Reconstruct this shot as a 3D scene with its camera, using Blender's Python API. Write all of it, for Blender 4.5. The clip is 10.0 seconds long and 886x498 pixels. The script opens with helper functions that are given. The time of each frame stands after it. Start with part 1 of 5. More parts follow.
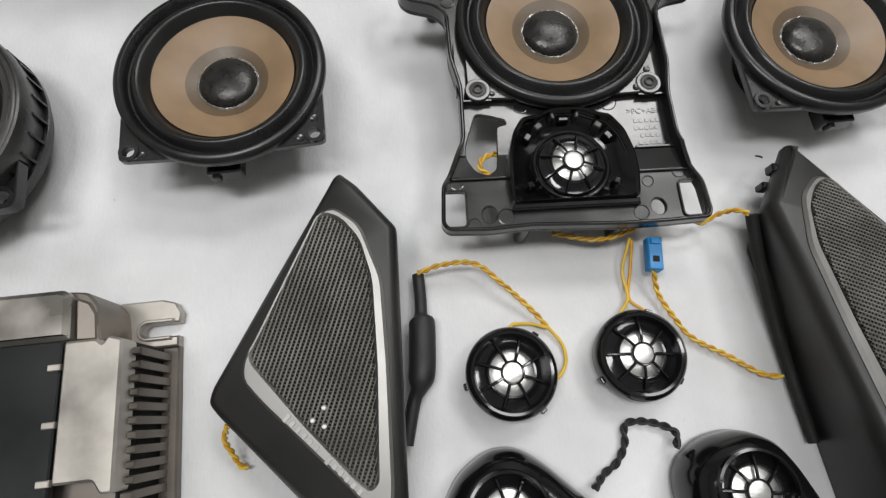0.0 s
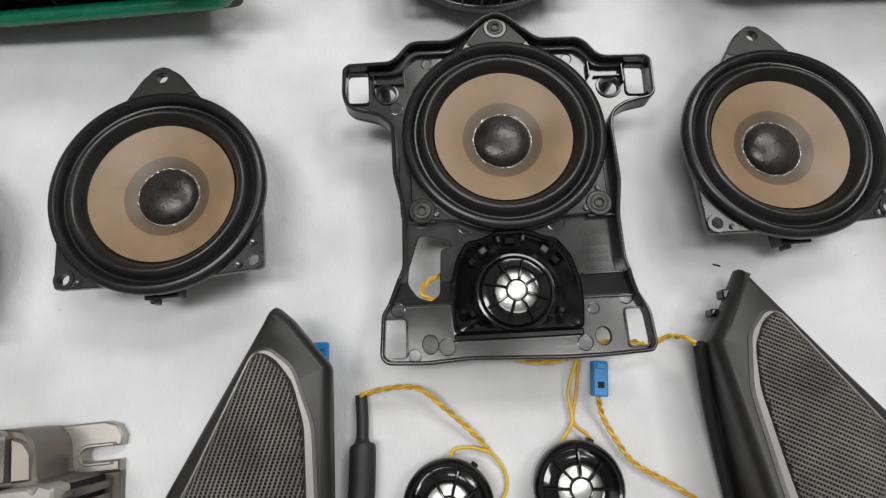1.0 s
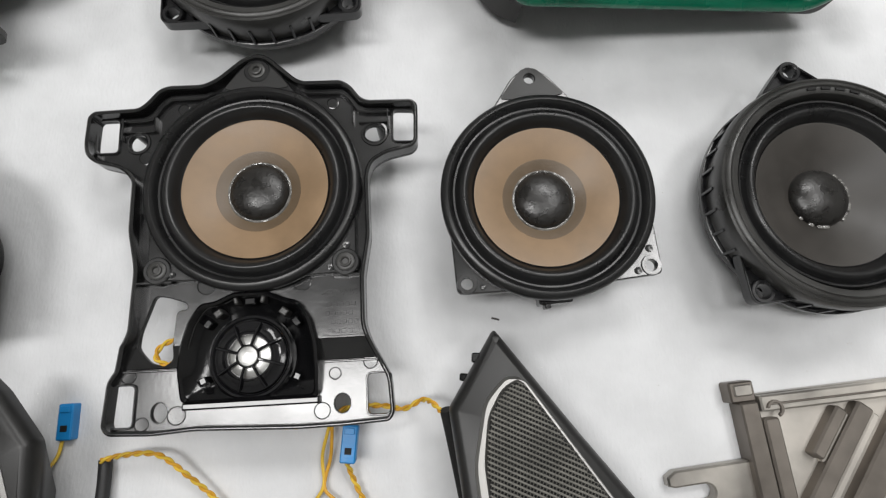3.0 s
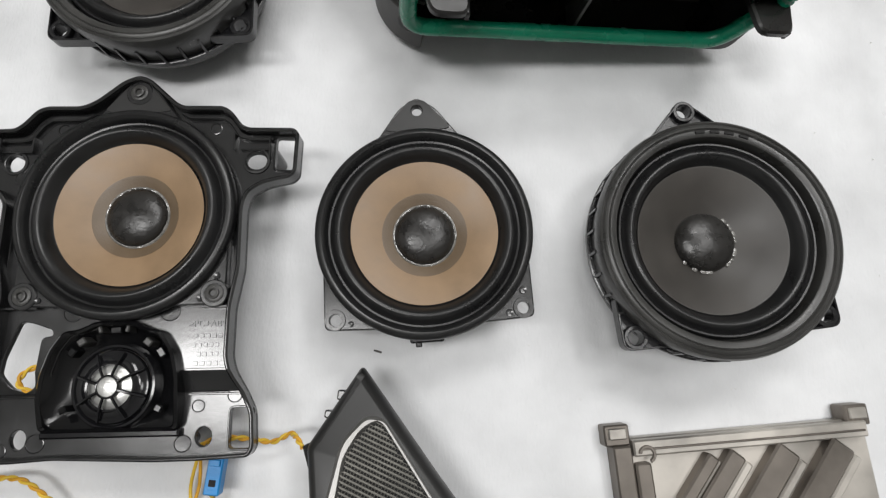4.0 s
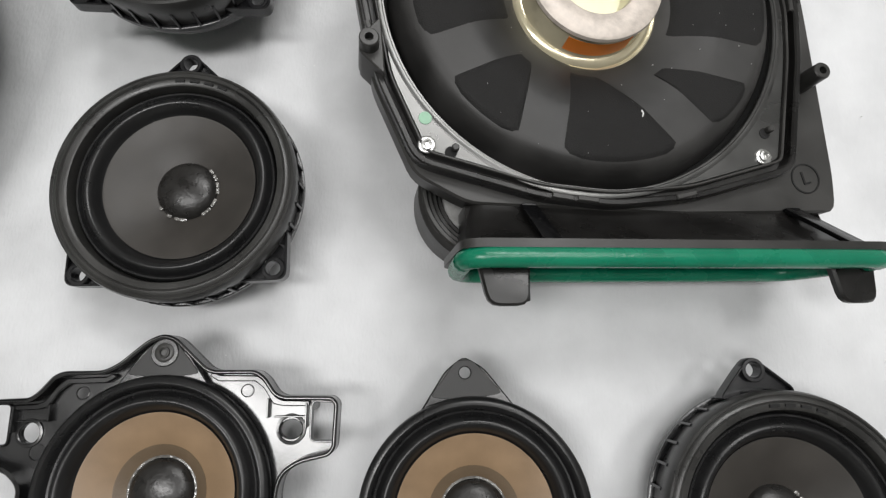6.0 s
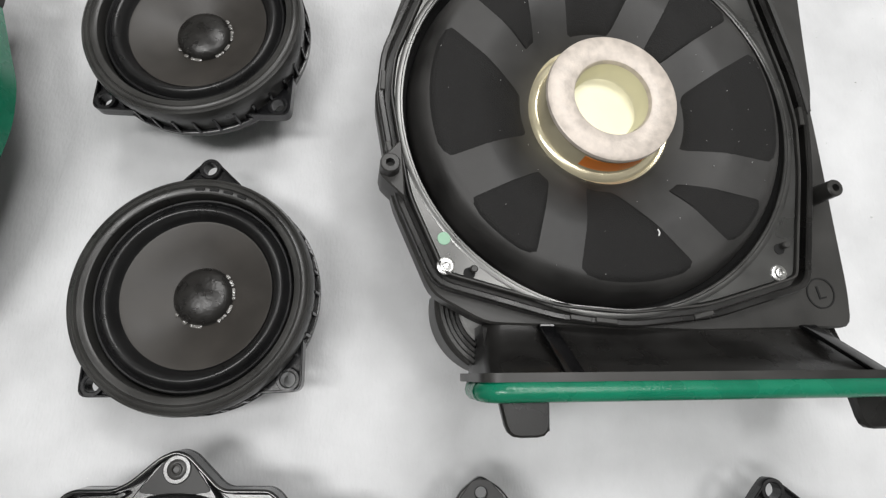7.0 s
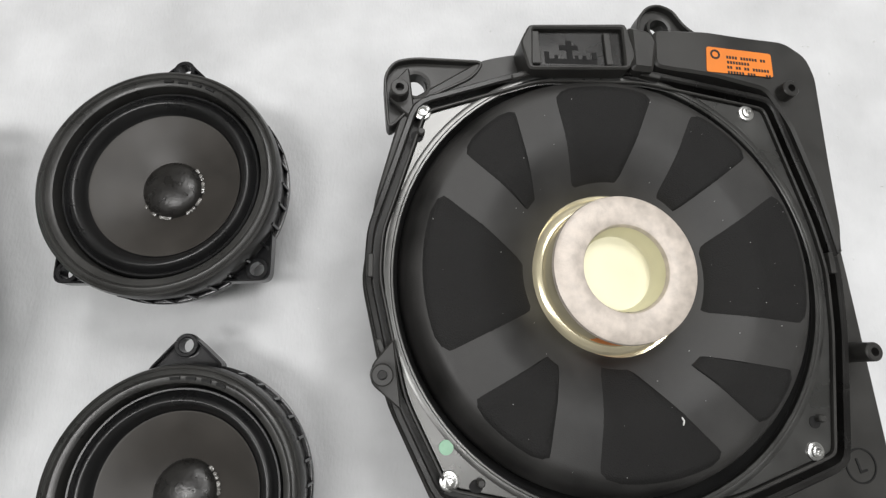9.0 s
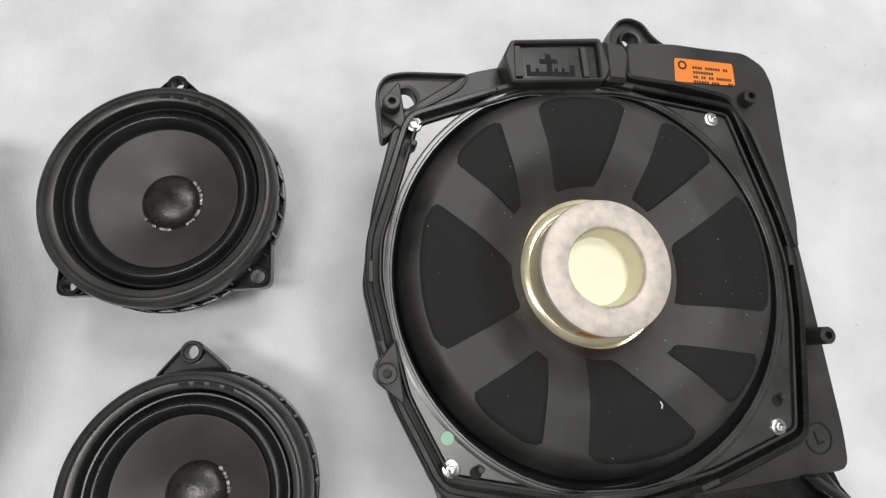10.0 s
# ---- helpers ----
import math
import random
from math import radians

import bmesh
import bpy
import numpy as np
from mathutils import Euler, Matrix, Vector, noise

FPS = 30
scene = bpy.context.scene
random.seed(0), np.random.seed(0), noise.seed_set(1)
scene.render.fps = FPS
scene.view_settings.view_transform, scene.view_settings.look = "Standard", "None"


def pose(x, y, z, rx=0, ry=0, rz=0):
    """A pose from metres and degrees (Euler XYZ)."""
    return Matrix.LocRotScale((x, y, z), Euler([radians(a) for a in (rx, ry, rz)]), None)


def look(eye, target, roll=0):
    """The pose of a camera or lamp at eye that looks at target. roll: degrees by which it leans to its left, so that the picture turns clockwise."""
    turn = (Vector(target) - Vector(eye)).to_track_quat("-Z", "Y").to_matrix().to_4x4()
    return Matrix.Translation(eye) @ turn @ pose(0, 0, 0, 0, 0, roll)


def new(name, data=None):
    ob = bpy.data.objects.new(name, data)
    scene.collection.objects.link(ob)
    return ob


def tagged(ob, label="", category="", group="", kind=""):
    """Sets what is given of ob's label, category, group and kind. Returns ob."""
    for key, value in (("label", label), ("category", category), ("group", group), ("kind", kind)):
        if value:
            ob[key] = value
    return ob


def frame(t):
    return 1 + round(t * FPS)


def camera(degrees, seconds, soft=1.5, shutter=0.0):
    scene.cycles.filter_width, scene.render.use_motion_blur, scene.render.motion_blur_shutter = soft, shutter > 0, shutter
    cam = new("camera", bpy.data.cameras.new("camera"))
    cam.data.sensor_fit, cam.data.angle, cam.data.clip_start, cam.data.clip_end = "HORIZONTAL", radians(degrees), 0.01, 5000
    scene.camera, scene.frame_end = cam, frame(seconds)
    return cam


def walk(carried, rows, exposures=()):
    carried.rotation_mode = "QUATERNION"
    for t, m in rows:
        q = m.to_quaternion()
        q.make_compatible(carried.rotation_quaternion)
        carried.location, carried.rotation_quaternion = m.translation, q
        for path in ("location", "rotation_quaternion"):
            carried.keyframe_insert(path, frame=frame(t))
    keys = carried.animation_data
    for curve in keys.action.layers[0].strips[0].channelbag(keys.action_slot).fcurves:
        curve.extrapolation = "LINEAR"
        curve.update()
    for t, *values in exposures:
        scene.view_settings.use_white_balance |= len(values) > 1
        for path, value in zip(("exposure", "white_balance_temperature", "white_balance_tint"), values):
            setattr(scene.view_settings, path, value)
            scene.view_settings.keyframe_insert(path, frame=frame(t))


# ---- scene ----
cam = camera(79.5, 10.0, 1.3)
PATH = [
    (0, (0.006, 0.014, 0.262), (0.02, 0.622, -1.643), 4.3),
    (0.5, (0.013, 0.047, 0.278), (0.021, 0.555, -1.657), 4.2),
    (1, (0.032, 0.088, 0.279), (0.032, 0.591, -1.656), 3.6),
    (1.5, (0.052, 0.109, 0.279), (0.065, 0.569, -1.668), 5.5),
    (2, (0.073, 0.116, 0.276), (0.074, 0.55, -1.677), 4.5),
    (2.5, (0.105, 0.125, 0.274), (0.109, 0.566, -1.677), 4.9),
    (3, (0.151, 0.132, 0.277), (0.149, 0.585, -1.671), 3.3),
    (3.1, (0.158, 0.134, 0.278), (0.154, 0.573, -1.673), 3.3),
    (3.2, (0.166, 0.134, 0.277), (0.166, 0.591, -1.67), 3.7),
    (4.3, (0.212, 0.171, 0.283), (0.212, 0.584, -1.674), 6.4),
    (4.5, (0.202, 0.18, 0.286), (0.209, 0.612, -1.667), 7.6),
    (5, (0.194, 0.22, 0.29), (0.169, 0.668, -1.659), 2.6),
    (5.5, (0.187, 0.254, 0.286), (0.162, 0.695, -1.665), 2.5),
    (6, (0.173, 0.281, 0.285), (0.172, 0.705, -1.67), 5.8),
    (6.2, (0.168, 0.29, 0.285), (0.16, 0.741, -1.663), 5.0),
    (7.3, (0.16, 0.33, 0.297), (0.15, 0.849, -1.634), 5.5),
    (7.5, (0.159, 0.337, 0.296), (0.146, 0.844, -1.639), 4.7),
    (8, (0.153, 0.362, 0.3), (0.145, 0.874, -1.634), 4.8),
    (8.5, (0.156, 0.393, 0.297), (0.172, 0.895, -1.639), 6.5),
    (9, (0.153, 0.411, 0.293), (0.149, 0.888, -1.649), 3.5),
    (9.5, (0.156, 0.406, 0.295), (0.188, 0.875, -1.649), 9.8),
    (10, (0.143, 0.412, 0.309), (0.24, 0.868, -1.636), 14.1),
]
EXPO = [(0, -0.02), (0.5, 0.0), (1, -0.05), (2.5, 0.0), (4.5, 0.07), (5, 0.05), (6, -0.02), (7.5, 0.03), (8.5, -0.01), (9, -0.08), (10, -0.10)]
walk(cam, [(t, look(eye, target, roll)) for t, eye, target, roll in PATH],
     exposures=EXPO)

# ---- light: a bright workshop, white ceiling with two lamp panels ----
world = bpy.data.worlds.new("room_air")
scene.world = world
world.use_nodes = True
world.node_tree.nodes["Background"].inputs[0].default_value = (0.9, 0.95, 1.0, 1)
world.node_tree.nodes["Background"].inputs[1].default_value = 0.05


def lamp_panel(x, y, z, sx, sy, power, colour):
    d = bpy.data.lights.new("ceiling_lamp_light", "AREA")
    d.shape, d.size, d.size_y, d.energy, d.color = "RECTANGLE", sx, sy, power, colour
    ob = new("ceiling_lamp_light", d)
    ob.matrix_world = pose(x, y, z)
    return ob


lamp_panel(-0.42, 0.02, 1.95, 0.92, 0.33, 19.0, (1.0, 0.99, 0.98))
lamp_panel(0.60, 0.14, 1.95, 0.42, 0.24, 3.2, (1.0, 0.99, 0.98))
lamp_panel(0.58, 1.48, 1.95, 1.20, 0.54, 23.0, (1.0, 0.99, 0.98))
lamp_panel(1.02, 0.62, 1.95, 0.32, 0.42, 8.0, (1.0, 0.99, 0.98))

# ---- materials ----


def mat(name, col, rough=0.5, metal=0.0, vary=0.15, scale=60.0, bump=0.05, fine=900.0, rvary=0.1, coat=0.0, spec=0.5, island=0.0):
    """A surface with blotches at one scale and grain at a finer one."""
    m = bpy.data.materials.new(name)
    m.use_nodes = True
    nt = m.node_tree
    b = nt.nodes["Principled BSDF"]
    tc = nt.nodes.new("ShaderNodeTexCoord")
    n1 = nt.nodes.new("ShaderNodeTexNoise")
    n1.inputs["Scale"].default_value, n1.inputs["Detail"].default_value = scale, 5
    n2 = nt.nodes.new("ShaderNodeTexNoise")
    n2.inputs["Scale"].default_value, n2.inputs["Detail"].default_value = fine, 3
    nt.links.new(tc.outputs["Object"], n1.inputs["Vector"])
    nt.links.new(tc.outputs["Object"], n2.inputs["Vector"])
    ramp = nt.nodes.new("ShaderNodeMapRange")
    ramp.inputs["From Min"].default_value, ramp.inputs["From Max"].default_value = 0.3, 0.7
    ramp.inputs["To Min"].default_value, ramp.inputs["To Max"].default_value = 1 - vary, 1 + vary
    nt.links.new(n1.outputs["Fac"], ramp.inputs["Value"])
    mul = nt.nodes.new("ShaderNodeVectorMath")
    mul.operation = "SCALE"
    mul.inputs[0].default_value = col
    nt.links.new(ramp.outputs["Result"], mul.inputs["Scale"])
    nt.links.new(mul.outputs["Vector"], b.inputs["Base Color"])
    rr = nt.nodes.new("ShaderNodeMapRange")
    rr.inputs["From Min"].default_value, rr.inputs["From Max"].default_value = 0.3, 0.7
    rr.inputs["To Min"].default_value, rr.inputs["To Max"].default_value = max(0.02, rough - rvary), min(1, rough + rvary)
    nt.links.new(n1.outputs["Fac"], rr.inputs["Value"])
    nt.links.new(rr.outputs["Result"], b.inputs["Roughness"])
    bp = nt.nodes.new("ShaderNodeBump")
    bp.inputs["Strength"].default_value, bp.inputs["Distance"].default_value = bump, 0.001
    nt.links.new(n2.outputs["Fac"], bp.inputs["Height"])
    nt.links.new(bp.outputs["Normal"], b.inputs["Normal"])
    b.inputs["Metallic"].default_value = metal
    b.inputs["Coat Weight"].default_value = coat
    b.inputs["Specular IOR Level"].default_value = spec
    return m


M_PLASTIC = mat("black_moulded_plastic", (0.012, 0.012, 0.013), 0.19, 0, 0.25, 45, 0.04, 1400, 0.07)
M_GLOSS = mat("gloss_black_plastic", (0.008, 0.008, 0.009), 0.12, 0, 0.2, 60, 0.02, 900, 0.05)
M_RUBBER = mat("black_rubber_surround", (0.010, 0.010, 0.0104), 0.30, 0, 0.15, 90, 0.03, 2000, 0.05, 0, 0.45)
M_RING = mat("grey_black_plastic_ring", (0.034, 0.0335, 0.032), 0.33, 0, 0.3, 40, 0.08, 1600, 0.10)
M_GOLD = mat("brown_gold_paper_cone", (0.245, 0.162, 0.092), 0.44, 0, 0.16, 55, 0.05, 1500, 0.08)
M_GOLD_DARK = mat("glue_darkened_paper", (0.115, 0.080, 0.048), 0.42, 0, 0.15, 60, 0.1, 1100, 0.08)
M_CONE = mat("charcoal_paper_cone", (0.036, 0.032, 0.028), 0.46, 0, 0.22, 45, 0.035, 1700, 0.06)
M_CAP = mat("black_coated_dome", (0.015, 0.014, 0.013), 0.31, 0, 0.3, 160, 0.17, 620, 0.09)
M_GLUE = mat("clear_shiny_glue", (0.17, 0.165, 0.155), 0.07, 0.0, 0.5, 300, 0.6, 380, 0.05, 1.0)
M_STEEL = mat("zinc_screw_steel", (0.62, 0.62, 0.61), 0.28, 1.0, 0.1, 200, 0.1, 1500, 0.08)
M_ALU = mat("cast_aluminium", (0.44, 0.415, 0.38), 0.42, 0.8, 0.42, 26, 0.03, 500, 0.16)
# darker copy of the cast aluminium: shade of sides and ribs in its colour
M_ALU_SHADED = mat("shaded_cast_aluminium", (0.19, 0.17, 0.15), 0.46, 0.8, 0.25, 45, 0.015, 500, 0.10)
M_SILVER = mat("satin_silver_trim", (0.31, 0.305, 0.295), 0.42, 0.9, 0.06, 40, 0.02, 2200, 0.05)
M_DOME = mat("silver_tweeter_dome", (0.66, 0.66, 0.645), 0.36, 0.9, 0.10, 200, 0.1, 900, 0.05)
M_PANEL = mat("soft_black_panel_plastic", (0.014, 0.0138, 0.0135), 0.44, 0, 0.12, 35, 0.05, 1800, 0.05, 0, 0.5)
M_GRILLE = mat("woven_metal_grille", (0.30, 0.292, 0.268), 0.42, 0.6, 0.2, 60, 0.03, 1800, 0.08)
M_HOOD = mat("deep_black_hood_plastic", (0.005, 0.005, 0.0055), 0.14, 0, 0.2, 60, 0.02, 900, 0.05, 0, 0.4)
M_DARK = mat("dark_inside", (0.006, 0.006, 0.006), 0.8, 0, 0.2, 60, 0.1, 900)
M_GREEN = mat("green_foam_rubber_seal", (0.004, 0.185, 0.100), 0.27, 0, 0.16, 60, 0.15, 900, 0.08)
M_YELLOW = mat("yellow_wire_insulation", (0.68, 0.45, 0.045), 0.45, 0, 0.15, 120, 0.05, 900)
M_ORANGE = mat("amber_wire_insulation", (0.60, 0.31, 0.025), 0.45, 0, 0.2, 120, 0.05, 900)
M_BLUE = mat("blue_connector_plastic", (0.010, 0.210, 0.520), 0.40, 0, 0.12, 90, 0.08, 900)
M_SLEEVE = mat("matt_black_sleeve", (0.018, 0.018, 0.019), 0.55, 0, 0.15, 90, 0.15, 900)
M_BASKET = mat("satin_black_steel_basket", (0.135, 0.135, 0.132), 0.30, 0.9, 0.12, 45, 0.006, 1400, 0.05)
M_BRACKET = mat("polished_black_plastic", (0.014, 0.014, 0.0145), 0.20, 0, 0.25, 45, 0.03, 500, 0.05, 0, 0.8)
M_HOUSING = mat("dull_dusty_black_plastic", (0.030, 0.0292, 0.0275), 0.42, 0, 0.35, 30, 0.05, 1200, 0.10)
M_PORT = mat("smooth_black_port_plastic", (0.012, 0.0115, 0.011), 0.30, 0, 0.35, 40, 0.03, 1200, 0.10, 0, 0.4)
M_WEB = mat("pale_grey_moulded_web", (0.36, 0.36, 0.35), 0.35, 0, 0.25, 160, 0.3, 500, 0.1)
M_FELT = mat("black_felt_pad", (0.009, 0.0087, 0.0085), 0.68, 0, 0.3, 60, 0.35, 1600, 0.05, 0, 0.28)
M_WCONE = mat("dusty_dark_fabric_cone", (0.026, 0.0252, 0.0243), 0.5, 0, 0.6, 30, 0.10, 2200, 0.10, 0, 0.5)
M_MAGNET = mat("pale_cast_magnet_top", (0.61, 0.545, 0.485), 0.42, 0.15, 0.16, 220, 0.12, 900, 0.08)
M_BRASS = mat("yellow_zinc_magnet_cup", (0.88, 0.80, 0.57), 0.22, 0.65, 0.10, 60, 0.05, 900, 0.06)
M_CREAM = mat("cream_zinc_plate", (0.76, 0.73, 0.54), 0.40, 0.25, 0.05, 60, 0.02, 900, 0.06)
M_LABEL = mat("orange_paper_label", (0.85, 0.235, 0.025), 0.55, 0, 0.06, 60, 0.05, 900)
M_MINT = mat("mint_paint_dot", (0.30, 0.52, 0.37), 0.5, 0, 0.12, 200, 0.1, 900)
M_INK = mat("dark_print", (0.020, 0.014, 0.010), 0.6)
# darker copy of the sleeve black, with the panel's shadow in its colour
M_SLEEVE_SHADED = mat("shaded_black_sleeve", (0.007, 0.007, 0.007), 0.75, 0, 0.25, 90, 0.2, 900)
M_PALEPRINT = mat("pale_grey_print", (0.46, 0.455, 0.44), 0.45)
M_WHITE = mat("white_print", (0.75, 0.75, 0.74), 0.45)
M_WALL = mat("pale_grey_wall_paint", (0.68, 0.68, 0.665), 0.7, 0, 0.06, 4, 0.05, 200)
M_CEILING = mat("white_ceiling_paint", (0.84, 0.84, 0.83), 0.7, 0, 0.03, 4, 0.05, 200)
M_FLOOR = mat("grey_workshop_floor", (0.40, 0.40, 0.39), 0.5, 0, 0.15, 3, 0.1, 150)
M_WOOD = mat("table_board", (0.30, 0.22, 0.14), 0.5, 0, 0.2, 8, 0.1, 200)


def cloth_material():
    m = bpy.data.materials.new("white_nonwoven_cloth")
    m.use_nodes = True
    nt = m.node_tree
    b = nt.nodes["Principled BSDF"]
    tc = nt.nodes.new("ShaderNodeTexCoord")
    blot = nt.nodes.new("ShaderNodeTexNoise")
    blot.inputs["Scale"].default_value, blot.inputs["Detail"].default_value = 14, 6
    fib = nt.nodes.new("ShaderNodeTexNoise")
    fib.inputs["Scale"].default_value, fib.inputs["Detail"].default_value = 1, 4
    mp = nt.nodes.new("ShaderNodeMapping")
    mp.inputs["Scale"].default_value = (620, 240, 400)
    nt.links.new(tc.outputs["Object"], blot.inputs["Vector"])
    nt.links.new(tc.outputs["Object"], mp.inputs["Vector"])
    nt.links.new(mp.outputs["Vector"], fib.inputs["Vector"])
    mix = nt.nodes.new("ShaderNodeMapRange")
    mix.inputs["From Min"].default_value, mix.inputs["From Max"].default_value = 0.3, 0.7
    mix.inputs["To Min"].default_value, mix.inputs["To Max"].default_value = 0.59, 0.80
    nt.links.new(blot.outputs["Fac"], mix.inputs["Value"])
    mul = nt.nodes.new("ShaderNodeVectorMath")
    mul.operation = "SCALE"
    mul.inputs[0].default_value = (0.975, 0.985, 1.0)
    nt.links.new(mix.outputs["Result"], mul.inputs["Scale"])
    nt.links.new(mul.outputs["Vector"], b.inputs["Base Color"])
    b.inputs["Roughness"].default_value = 0.75
    b.inputs["Specular IOR Level"].default_value = 0.25
    bp = nt.nodes.new("ShaderNodeBump")
    bp.inputs["Strength"].default_value, bp.inputs["Distance"].default_value = 0.6, 0.0006
    nt.links.new(fib.outputs["Fac"], bp.inputs["Height"])
    nt.links.new(bp.outputs["Normal"], b.inputs["Normal"])
    return m


M_CLOTH = cloth_material()

# ---- mesh tools (all shapes below are in millimetres) ----
MM = 0.001


def part(name, bm, material, parent, label="", flat=False):
    """Links a bmesh as one mesh object under a thing or a part."""
    bmesh.ops.recalc_face_normals(bm, faces=bm.faces[:])
    bmesh.ops.scale(bm, vec=(MM, MM, MM), verts=bm.verts[:])
    me = bpy.data.meshes.new(name)
    bm.to_mesh(me)
    bm.free()
    if not flat:
        me.shade_smooth()
        me.set_sharp_from_angle(angle=radians(38))
    me.materials.append(material)
    ob = new(name, me)
    ob.parent = parent
    if label:
        tagged(ob, label)
    return ob


def thing(name, label, category, m, group=""):
    ob = new(name)
    ob.empty_display_size = 0.02
    ob.matrix_basis = m
    return tagged(ob, label, category, group)


def at(x, y, z=0, yaw=0):
    return pose(x * MM, y * MM, z * MM, 0, 0, yaw)


def arc(cx, cy, r, a0, a1, n=12):
    return [(cx + r * math.cos(radians(a0 + (a1 - a0) * i / n)), cy + r * math.sin(radians(a0 + (a1 - a0) * i / n))) for i in range(n + 1)]


def circle(cx, cy, r, n=24):
    return arc(cx, cy, r, 0, 360, n)[:-1]


def soften(pts, r, n=4):
    """Rounds the corners of a closed outline."""
    out, k = [], len(pts)
    for i in range(k):
        p, a, b = Vector(pts[i]), Vector(pts[i - 1]), Vector(pts[(i + 1) % k])
        u, v = (a - p), (b - p)
        d = min(r, u.length * 0.45, v.length * 0.45)
        p0, p1 = p + u.normalized() * d, p + v.normalized() * d
        for j in range(n + 1):
            s = j / n
            q = p0 * (1 - s) ** 2 + p * 2 * s * (1 - s) + p1 * s * s
            out.append((q.x, q.y))
    return out


def area2(pts):
    return sum(pts[i - 1][0] * pts[i][1] - pts[i][0] * pts[i - 1][1] for i in range(len(pts)))


def turned(pts, ccw):
    return list(pts) if (area2(pts) > 0) == ccw else list(reversed(pts))


def shifted(pts, d):
    """Moves an outline to its left by d."""
    out, k = [], len(pts)
    for i in range(k):
        p, a, b = Vector(pts[i]), Vector(pts[i - 1]), Vector(pts[(i + 1) % k])
        e0, e1 = (p - a), (b - p)
        if e0.length < 1e-6 or e1.length < 1e-6:
            e0 = e1 = b - a
        e0, e1 = e0.normalized(), e1.normalized()
        n0, n1 = Vector((-e0.y, e0.x)), Vector((-e1.y, e1.x))
        m = n0 + n1
        m = m / max(0.35, m.dot(n0)) if m.length > 1e-6 else n0
        out.append((p.x + m.x * d, p.y + m.y * d))
    return out


def plate(bm, outer, holes, z0, z1, edge=0.5, lift=None):
    """A flat piece with holes and softened upper edges. lift(x, y): height added."""
    lift = lift or (lambda x, y: 0.0)
    loops = [turned(outer, True)] + [turned(h, False) for h in holes]
    fill, low = [], {}
    for pts in loops:
        rings = [(pts, z0), (pts, z1 - edge), (shifted(pts, edge), z1)] if edge else [(pts, z0), (pts, z1)]
        vs = [[bm.verts.new((x, y, z + lift(x, y))) for x, y in ring] for ring, z in rings]
        k = len(pts)
        for a, b in zip(vs, vs[1:]):
            for i in range(k):
                bm.faces.new((a[i - 1], a[i], b[i], b[i - 1]))
        for i in range(k):
            fill.append(bm.edges.get((vs[-1][i - 1], vs[-1][i])))
            low[vs[-1][i]] = vs[0][i]
    made = bmesh.ops.triangle_fill(bm, use_beauty=True, use_dissolve=False, edges=fill)["geom"]
    for f in [g for g in made if isinstance(g, bmesh.types.BMFace)]:
        try:
            bm.faces.new([low[v] for v in reversed(f.verts)])
        except (KeyError, ValueError):
            pass
    return bm


def wall(bm, line, thick, z0, z1, edge=0.4):
    """A standing rim along a closed outline, thick to its inside."""
    line = turned(line, True)
    return plate(bm, line, [shifted(line, thick)], z0, z1, edge)


def box(bm, x0, x1, y0, y1, z0, z1, r=1.0, edge=0.5):
    return plate(bm, soften([(x0, y0), (x1, y0), (x1, y1), (x0, y1)], r, 3), [], z0, z1, edge)


def lathe(bm, prof, n=64, cx=0.0, cy=0.0, wob=None):
    """Turns a profile of (radius, height) about the upright axis."""
    rings = []
    for j, (r, z) in enumerate(prof):
        if r < 1e-4:
            rings.append([bm.verts.new((cx, cy, z))])
        else:
            ring = []
            for i in range(n):
                a = 2 * math.pi * i / n
                dz = wob(a, j) if wob else 0
                ring.append(bm.verts.new((cx + r * math.cos(a), cy + r * math.sin(a), z + dz)))
            rings.append(ring)
    for a, b in zip(rings, rings[1:]):
        for i in range(n):
            if len(a) == 1 and len(b) == 1:
                continue
            if len(a) == 1:
                bm.faces.new((a[0], b[i], b[i - 1]))
            elif len(b) == 1:
                bm.faces.new((a[i - 1], a[i], b[0]))
            else:
                bm.faces.new((a[i - 1], a[i], b[i], b[i - 1]))
    return bm


def bulge(r0, z0, r1, z1, h, n=9):
    """A half roll from one radius to another."""
    return [(r0 + (r1 - r0) * i / n, z0 + (z1 - z0) * i / n + h * math.sin(math.pi * i / n)) for i in range(n + 1)]


def smooth_line(pts, n=8):
    """A flowing line through the points."""
    ps = [Vector(p) for p in pts]
    ps = [ps[0] * 2 - ps[1]] + ps + [ps[-1] * 2 - ps[-2]]
    out = []
    for i in range(1, len(ps) - 2):
        a, b, c, d = ps[i - 1:i + 3]
        for j in range(n):
            t = j / n
            out.append(0.5 * ((2 * b) + (c - a) * t + (2 * a - 5 * b + 4 * c - d) * t * t + (3 * b - a - 3 * c + d) * t ** 3))
    out.append(ps[-2])
    return out


